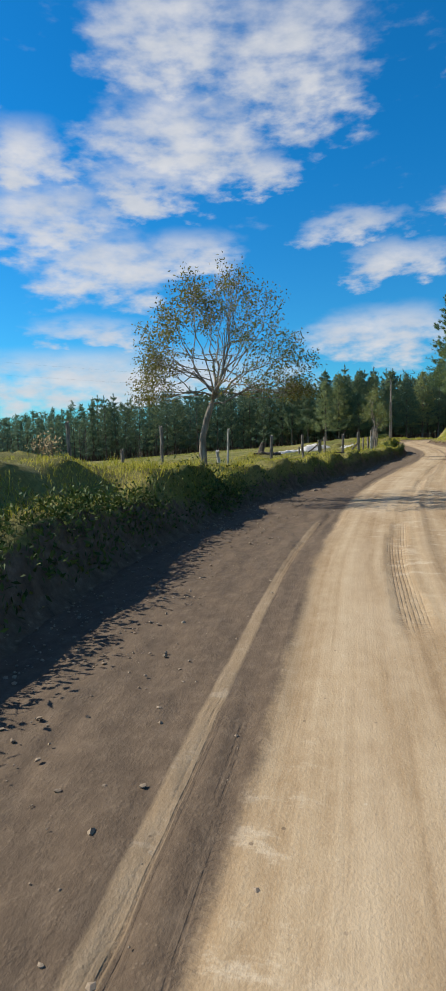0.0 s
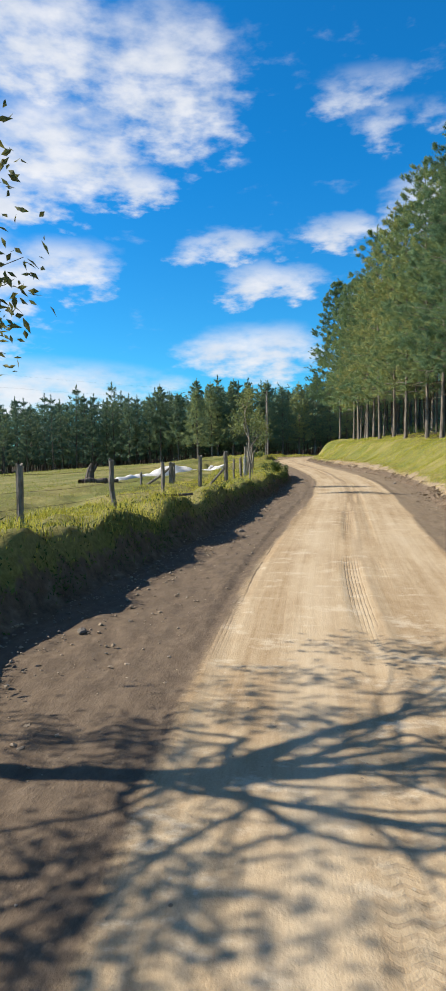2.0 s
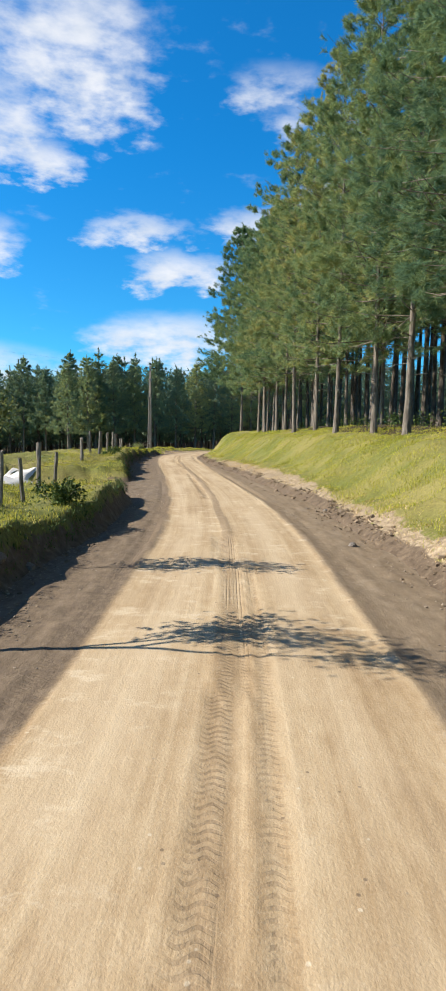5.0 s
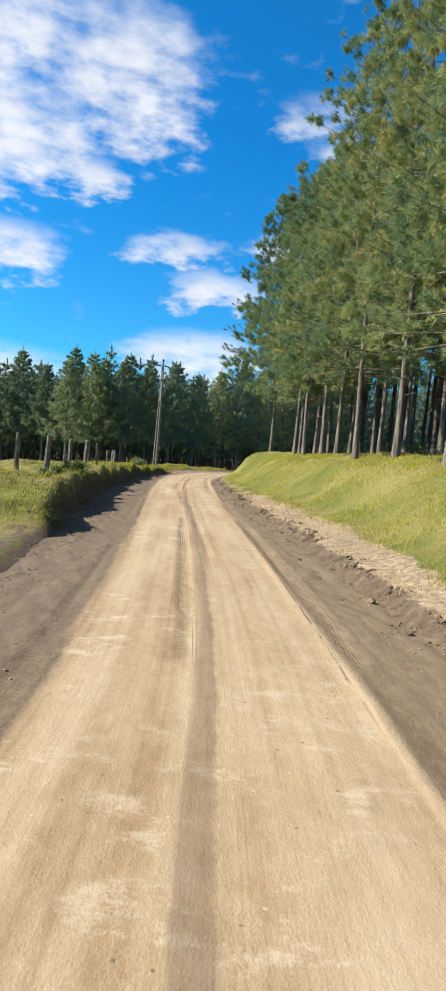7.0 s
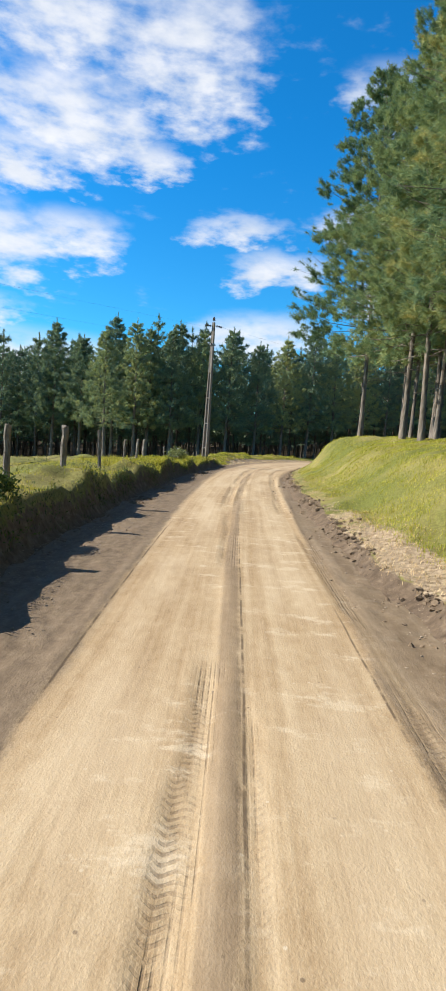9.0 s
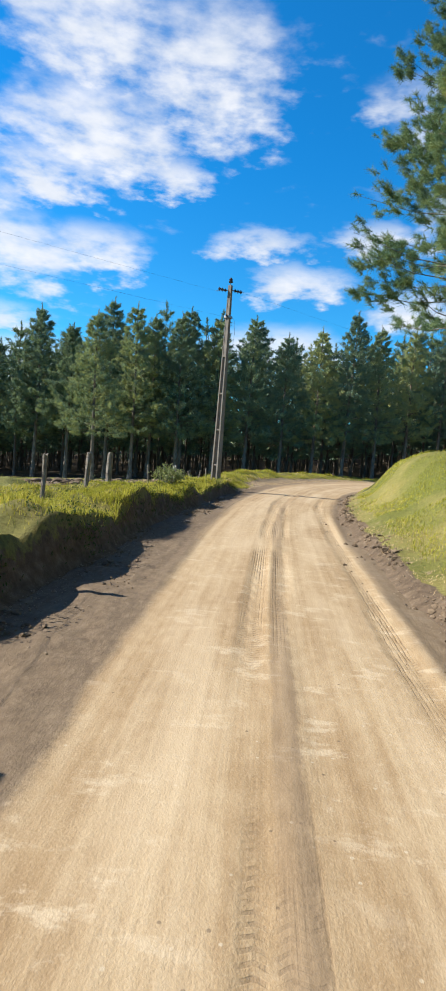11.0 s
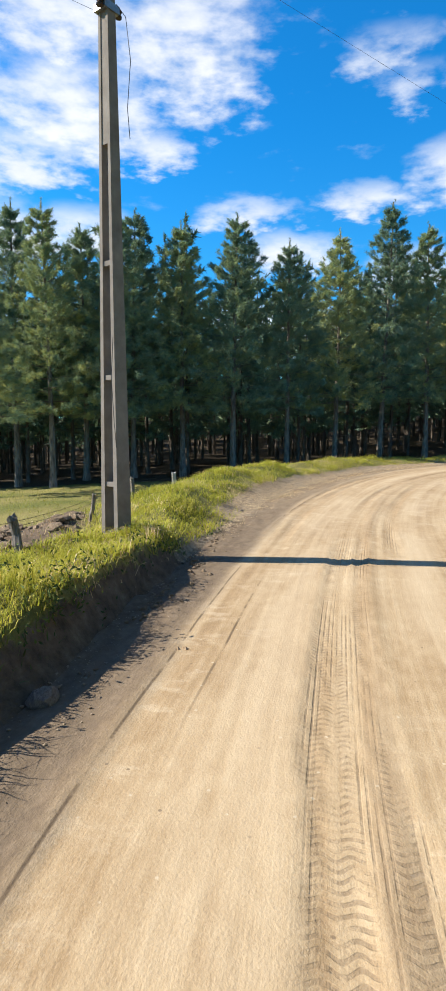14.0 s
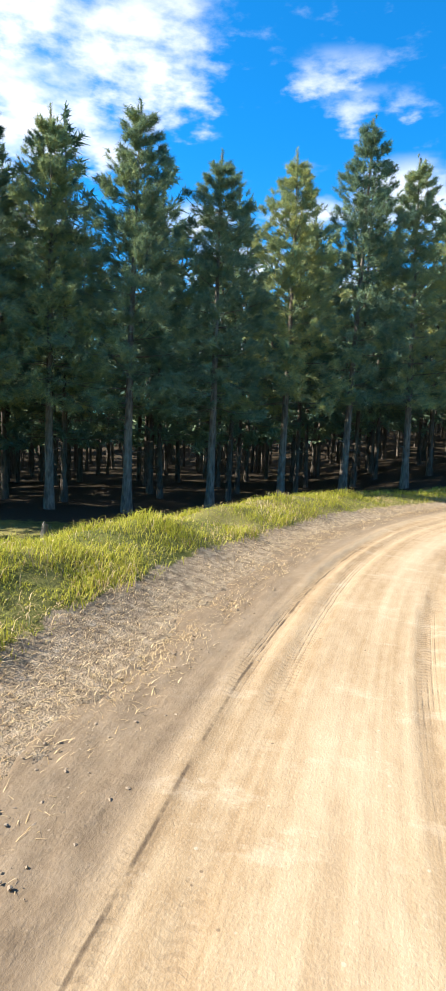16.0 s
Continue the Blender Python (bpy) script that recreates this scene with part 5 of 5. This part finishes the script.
    crumbs("scarp_earth", "crumbled dark earth along the cut foot of the grassy slope", *along(yc, d), np.clip(r.lognormal(-3.3, .5, len(yc)), .015, .11))
    # earth fallen from the left bank
    n = 2600
    yc = r.uniform(2, 95, n)
    keep = (wobble(yc, 0 * yc, 2.3, 83) + .6 * wobble(yc, 0 * yc, .7, 84) > 0) & ((yc < 47.5) | (yc > 54.5))
    yc = yc[keep]
    crumbs("bank_earth", "crumbled earth fallen from the roadside bank", *along(yc, left_edge(yc) + r.normal(.05, .16, len(yc))), np.clip(r.lognormal(-3.7, .5, len(yc)), .010, .07))
    # broken stones and earth lying on the shoulder below the bank
    n = 5200
    yc = r.uniform(70, 92, n)
    off = np.abs(r.normal(0, .42, n))
    x, y = along(yc, left_edge(yc) + .15 + off)
    keep = (off < .95) & (wobble(x, y, 1.5, 85) + .7 * wobble(x, y, .45, 86) > -.1 + .5 * off)
    crumbs("shoulder_rubble", "broken stones and crumbled brown earth on the road shoulder", x[keep], y[keep], np.clip(r.lognormal(-4.1, .6, int(keep.sum())), .007, .06))
    # fine broken sods between the big clods
    n = 1500
    a, q = r.uniform(0, 6.28, n), np.sqrt(r.uniform(0, 1, n))
    crumbs("turned_earth", "rough turned earth of a dug patch in the pasture", -7.4 + 3.2 * q * np.cos(a), 89.5 + 7.4 * q * np.sin(a), np.clip(r.lognormal(-2.7, .4, n), .03, .16))


scatter_stones()


def build_heap():
    gx, gy = np.meshgrid(np.linspace(-1, 1, 60), np.linspace(-1, 1, 22), indexing="ij")
    u, v = gx.ravel(), gy.ravel()
    w = (.35 + .75 * smooth(u, -1, .5)) * np.sqrt(np.clip(1 - np.clip(u, .2, 1) ** 2 + .04, 0, 1))
    x = -6.9 + 1.7 * u - v * w * 1.1
    y = 47.0 + 7.7 * u + v * w * .25
    z = ground_at(x, y) - .05 + (.40 * (1 - v ** 2) * (.4 + .6 * smooth(u, -1, .2)) * smooth(-u, -1, -.7) * smooth(u, -1, -.85)) * (1 + .3 * wobble(x, y, .8, 51)) + .05 * wobble(x, y, .3, 52) * (1 - v ** 2)
    i, j = np.meshgrid(np.arange(59), np.arange(21), indexing="ij")
    a = (i * 22 + j).ravel()
    h = Heap()
    h.add(np.stack([x, y, z], 1), np.concatenate([np.stack([a, a + 22, a + 1], 1), np.stack([a + 22, a + 23, a + 1], 1)]))
    tagged(put("sand_mound", h.mesh("sand_mound", True), MAT_SAND), "long low mound of white sand in the pasture", "sand mound")


build_heap()


def build_log(x, y, length, rad, turn, label, name="log"):
    r = np.random.default_rng(int(abs(x * 10 + y)))
    z = float(ground_at(x, y)[0])
    n = 6
    p = np.stack([np.linspace(-length / 2, length / 2, n), r.normal(0, rad * .2, n), rad * .8 + r.normal(0, rad * .1, n)], 1)
    h = Heap()
    h.add(*tube(p, rad * (1 + r.normal(0, .1, n)), 9))
    ob = tagged(put(name, h.mesh(name, True), MAT_BARK_DARK), label, "log", "logs in the pasture")
    ob.matrix_basis = Matrix.Translation((x, y, z)) @ Matrix.Rotation(turn, 4, "Z")


build_log(-9.0, 38.6, 1.0, .12, .3, "dark fallen log beside the white sand")
build_log(-9.7, 39.3, .9, .10, 1.2, "dark fallen log beside the white sand")
build_log(-8.6, 39.2, 1.2, .09, -.5, "short dark branch wood beside the white sand")
stump = thing("tree_stump", "dark broken tree stump standing in the pasture", "stump", at=(-9.4, 38.9, float(ground_at(-9.4, 38.9)[0])))
h = Heap()
h.add(*tube([(0, 0, -.2), (0, 0, .2), (.05, 0, .55), (.12, .02, .85)], [.30, .22, .17, .07], 9))
h.add(*tube([(.02, 0, .3), (.28, .05, .7), (.34, .05, .95)], [.10, .07, .03], 7))
part("trunk", h, MAT_BARK_DARK, stump)
build_log(-2.5, 24.7, .7, .03, .5, "dead stick lying in the bank grass", "stick")


# ---------------------------------------------------------------- grass, straw and weeds
def blades(rng, x, y, z, tall, wide, bend=.5, flat=0.0):
    """Curved grass blades of three triangles each."""
    n = len(x)
    base = np.stack([x, y, z - .01], 1)
    a = rng.uniform(0, 2 * np.pi, n)
    out = np.stack([np.cos(a), np.sin(a), np.zeros(n)], 1)
    side = np.stack([-np.sin(a), np.cos(a), np.zeros(n)], 1) * (wide * rng.uniform(.6, 1.3, n))[:, None] * .5
    t = (tall * rng.uniform(.5, 1.2, n))[:, None]
    b = (bend * rng.uniform(.2, 1.3, n))[:, None]
    up = np.array([0, 0, 1.0]) * (1 - flat)
    mid = base + up * t * .6 + out * t * b * .28
    tip = base + up * t * (1 - .25 * b) + out * t * b * .85 + np.array([0, 0, .01])
    v = np.stack([base - side, base + side, mid + side * .75, mid - side * .75, tip], 1).reshape(-1, 3)
    k = np.arange(n) * 5
    f = np.concatenate([np.stack([k, k + 1, k + 2], 1), np.stack([k, k + 2, k + 3], 1), np.stack([k + 3, k + 2, k + 4], 1)])
    return v, f


def sow(rng, n, y0, y1, d0, d1, keep, clump=.55):
    """Random places between two distances from the axis, thinned by keep(yc, d, x, y) and gathered in clumps."""
    yc, d = rng.uniform(y0, y1, n), rng.uniform(d0, d1, n)
    x, y = along(yc, d)
    m = rng.uniform(0, 1, n) < keep(yc, d, x, y) * np.clip(.75 + clump * wobble(x, y, .55, 61) + clump * wobble(x, y, 1.7, 62), 0, 1.3)
    yc, d, x, y = yc[m], d[m], x[m], y[m]
    return x, y, ground_z(yc, d, x, y), yc, d


def gap(yc, d):
    return 1 - smooth(yc, 47.2, 48.4) * smooth(-yc, -54.6, -53.7)


def build_grass():
    r = np.random.default_rng(41)
    # long grass on the left bank
    h = Heap()
    def on_bank(yc, d, x, y):
        c = np.clip(crest_z(yc), .15, 1.2)
        return (np.where(yc < 75, .05, .15) * smooth(-d, -left_edge(yc) + .2 * c, -left_edge(yc) + .5 * c) + .85 * smooth(-d, -left_edge(yc) + .45 * c, -left_edge(yc) + .68 * c)) * gap(yc, d) * (1 - smooth(yc, 88, 91)) * (1 - smooth(yc, 79, 82) * smooth(-d, 4.2, 5.0))
    x, y, z, yc, d = sow(r, 160000, -1, 100, -6.6, -2.9, on_bank, .65)
    tuft = smooth(wobble(x, y, .7, 68) + .6 * wobble(x, y, 2.6, 69), .35, .8)
    near = np.where(yc < 20, 1.1, np.where(yc > 88, .9, 1))
    h.add(*blades(r, x, y, z, (.085 + .17 * tuft) * near, .011, 1.1))
    tagged(put("bank_grass", h, MAT_GRASS), "long yellow-green grass on the roadside bank", "grass", kind="stuff")
    # ranker grass along the brow before the pole
    h = Heap()
    def on_brow(yc, d, x, y):
        c = np.clip(crest_z(yc), .15, 1.2)
        toe = -left_edge(yc)
        return smooth(yc, 74, 78) * (1 - smooth(yc, 93.5, 97)) * smooth(-d, toe + .38 * c, toe + .62 * c) * smooth(d, -5.2, -4.0)
    x, y, z, yc, d = sow(r, 76000, 74, 97, -5.2, -2.6, on_brow, .3)
    tuft = smooth(wobble(x, y, .55, 78) + .6 * wobble(x, y, 1.8, 79), .1, .8)
    h.add(*blades(r, x, y, z, .09 + .15 * tuft, .012, 1.3))
    tagged(put("brow_grass", h, MAT_VERGE), "rank tufted yellow-green grass along the brow of the bank", "grass", kind="stuff")
    # lank grass hanging down the bank face, shade put into its dark green
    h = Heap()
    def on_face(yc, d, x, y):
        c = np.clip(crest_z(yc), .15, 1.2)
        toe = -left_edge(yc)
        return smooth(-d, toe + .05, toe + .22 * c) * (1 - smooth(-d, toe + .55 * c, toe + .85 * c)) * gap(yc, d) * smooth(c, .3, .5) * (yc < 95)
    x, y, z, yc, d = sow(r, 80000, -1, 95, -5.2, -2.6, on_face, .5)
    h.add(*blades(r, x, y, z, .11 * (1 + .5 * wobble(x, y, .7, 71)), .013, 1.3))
    tagged(put("hanging_grass", h, MAT_WEED_SHADED), "lank grass on the steep bank face, shade put into its green", "grass", kind="stuff")
    # pasture
    h = Heap()
    n = 62000
    x = -5.0 - 34 * r.uniform(0, 1, n) ** 1.7
    y = r.uniform(2, 113, n)
    dd, yc = road_frame(x, y)
    clods = smooth(np.hypot((x + 7.4) / 3.3, (y - 89.5) / 7.5), .7, 1.2)
    m = (dd < -5.0) & (r.uniform(0, 1, n) < clods * np.clip(.7 + .6 * wobble(x, y, 1.1, 64), .05, 1)) & (gap(yc, dd) > r.uniform(0, 1, n) * (dd > -8))
    x, y, dd, yc = x[m], y[m], dd[m], yc[m]
    far = 1 + .05 * (np.abs(x) - 5)
    h.add(*blades(r, x, y, ground_z(yc, dd, x, y), .075 * far, .015 * far, 1.0))
    tagged(put("pasture_grass", h, MAT_MEADOW), "short cropped pasture grass", "grass", kind="stuff")
    # mown slope on the right
    h = Heap()
    def on_slope(yc, d, x, y):
        g = verge_edge(yc)
        return smooth(d, g - .55, g - .05) * smooth(-d, -g - 5.4, -g - 3.8)
    x, y, z, yc, d = sow(r, 230000, 18, 108, 2.6, 8.8, on_slope, .85)
    h.add(*blades(r, x, y, z, .085 * (1 + .5 * wobble(x, y, .8, 65) + .9 * np.maximum(0, wobble(x, y, .45, 75) - .2)), .010, 1.25))
    tagged(put("verge_grass", h, MAT_VERGE), "short bright yellow-green grass on the slope below the pines", "grass", kind="stuff")
    # thick mounded grass before the curve
    h = Heap()
    def on_mound(yc, d, x, y):
        e = mound_edge(yc)
        low = np.where(yc < 91.5, .12, -.1)
        return smooth(yc, 87, 90) * smooth(-d, e + low, e + low + .45) * smooth(d, -4.5 - 2.6 * smooth(yc, 92, 97), -3.7 - 2.3 * smooth(yc, 92, 97))
    x, y, z, yc, d = sow(r, 120000, 86, 115, -7.5, -2.5, on_mound, .25)
    h.add(*blades(r, x, y, z, .12 * (1 + 1.3 * np.maximum(wobble(x, y, .7, 70) + .5 * wobble(x, y, .3, 77), -.6)), .011, 1.6))
    tagged(put("mound_grass", h, MAT_VERGE), "thick yellow-green grass on the low mound by the curve", "grass", kind="stuff")
    # straw
    h = Heap()
    def straw_right(yc, d, x, y):
        thin = np.interp(yc, [64, 72, 96, 100], [1, .45, .45, 1])
        return thin * smooth(d, right_edge(yc) + .1, right_edge(yc) + .4) * smooth(-d, -verge_edge(yc) - .5, -verge_edge(yc) + .1)
    x, y, z, yc, d = sow(r, 70000, 18, 110, 1.8, 4.4, straw_right, 1.0)
    h.add(*blades(r, x, y, z, .12, .009, 1.4, .45))
    def straw_left(yc, d, x, y):
        return smooth(yc, 91, 94) * smooth(-d, 2.2, 2.8) * smooth(d, -mound_edge(yc) - .5, -mound_edge(yc))
    x, y, z, yc, d = sow(r, 70000, 90, 114, -5.2, -2.2, straw_left, .5)
    h.add(*blades(r, x, y, z, .085, .0065, 1.6, .6))
    def dry_tops(yc, d, x, y):
        e = mound_edge(yc)
        return smooth(yc, 88, 91) * smooth(-d, e - .1, e + .3) * smooth(d, -7.0, -5.0) * (.12 + .88 * smooth(wobble(x, y, 1.1, 87) + .5 * wobble(x, y, .4, 88) - .6 * (-d - e - .3), -.15, .5))
    x, y, z, yc, d = sow(r, 46000, 88, 114, -7.0, -2.6, dry_tops, .6)
    h.add(*blades(r, x, y, z, .17 * (1 + .5 * wobble(x, y, .6, 89)), .009, 1.4))
    tagged(put("dry_straw", h, MAT_STRAW), "pale dry straw and dead grass along the road edge", "straw", kind="stuff")
    # broad-leaved weeds; their dark green also holds the bank face's shade
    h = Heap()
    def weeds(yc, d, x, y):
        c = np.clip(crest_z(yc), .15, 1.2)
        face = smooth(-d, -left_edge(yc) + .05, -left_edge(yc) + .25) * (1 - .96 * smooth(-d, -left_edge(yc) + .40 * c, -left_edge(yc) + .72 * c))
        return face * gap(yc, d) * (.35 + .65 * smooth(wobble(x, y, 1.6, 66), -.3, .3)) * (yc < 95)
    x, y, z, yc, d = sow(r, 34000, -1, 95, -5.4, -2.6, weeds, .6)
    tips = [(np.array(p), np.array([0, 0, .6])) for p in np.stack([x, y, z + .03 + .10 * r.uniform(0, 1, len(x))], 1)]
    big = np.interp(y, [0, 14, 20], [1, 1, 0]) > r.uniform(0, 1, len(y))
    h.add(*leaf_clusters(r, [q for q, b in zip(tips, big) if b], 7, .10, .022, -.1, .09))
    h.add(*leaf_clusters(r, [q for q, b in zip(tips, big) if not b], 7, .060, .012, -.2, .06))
    tagged(put("weeds", h, MAT_WEED_SHADED), "leafy green weeds growing on the bank", "weeds", kind="stuff")
    # forest floor ferns and saplings in the shade
    h = Heap()
    n = 7500
    x, y = r.uniform(9, 24, n), r.uniform(24, 88, n)
    dd, yc = road_frame(x, y)
    m = (dd > 7.5) & (wobble(x, y, 2.2, 67) > .05)
    x, y, dd, yc = x[m], y[m], dd[m], yc[m]
    tips = [(np.array(p), np.array([0, 0, .6])) for p in np.stack([x, y, ground_z(yc, dd, x, y) + r.uniform(.05, .7, len(x)) ** 1.5], 1)]
    h.add(*leaf_clusters(r, tips, 5, .13, .03, 0, .14))
    tagged(put("undergrowth", h, MAT_WEED_SHADED), "low green undergrowth between the pine trunks", "undergrowth", kind="stuff")


build_grass()
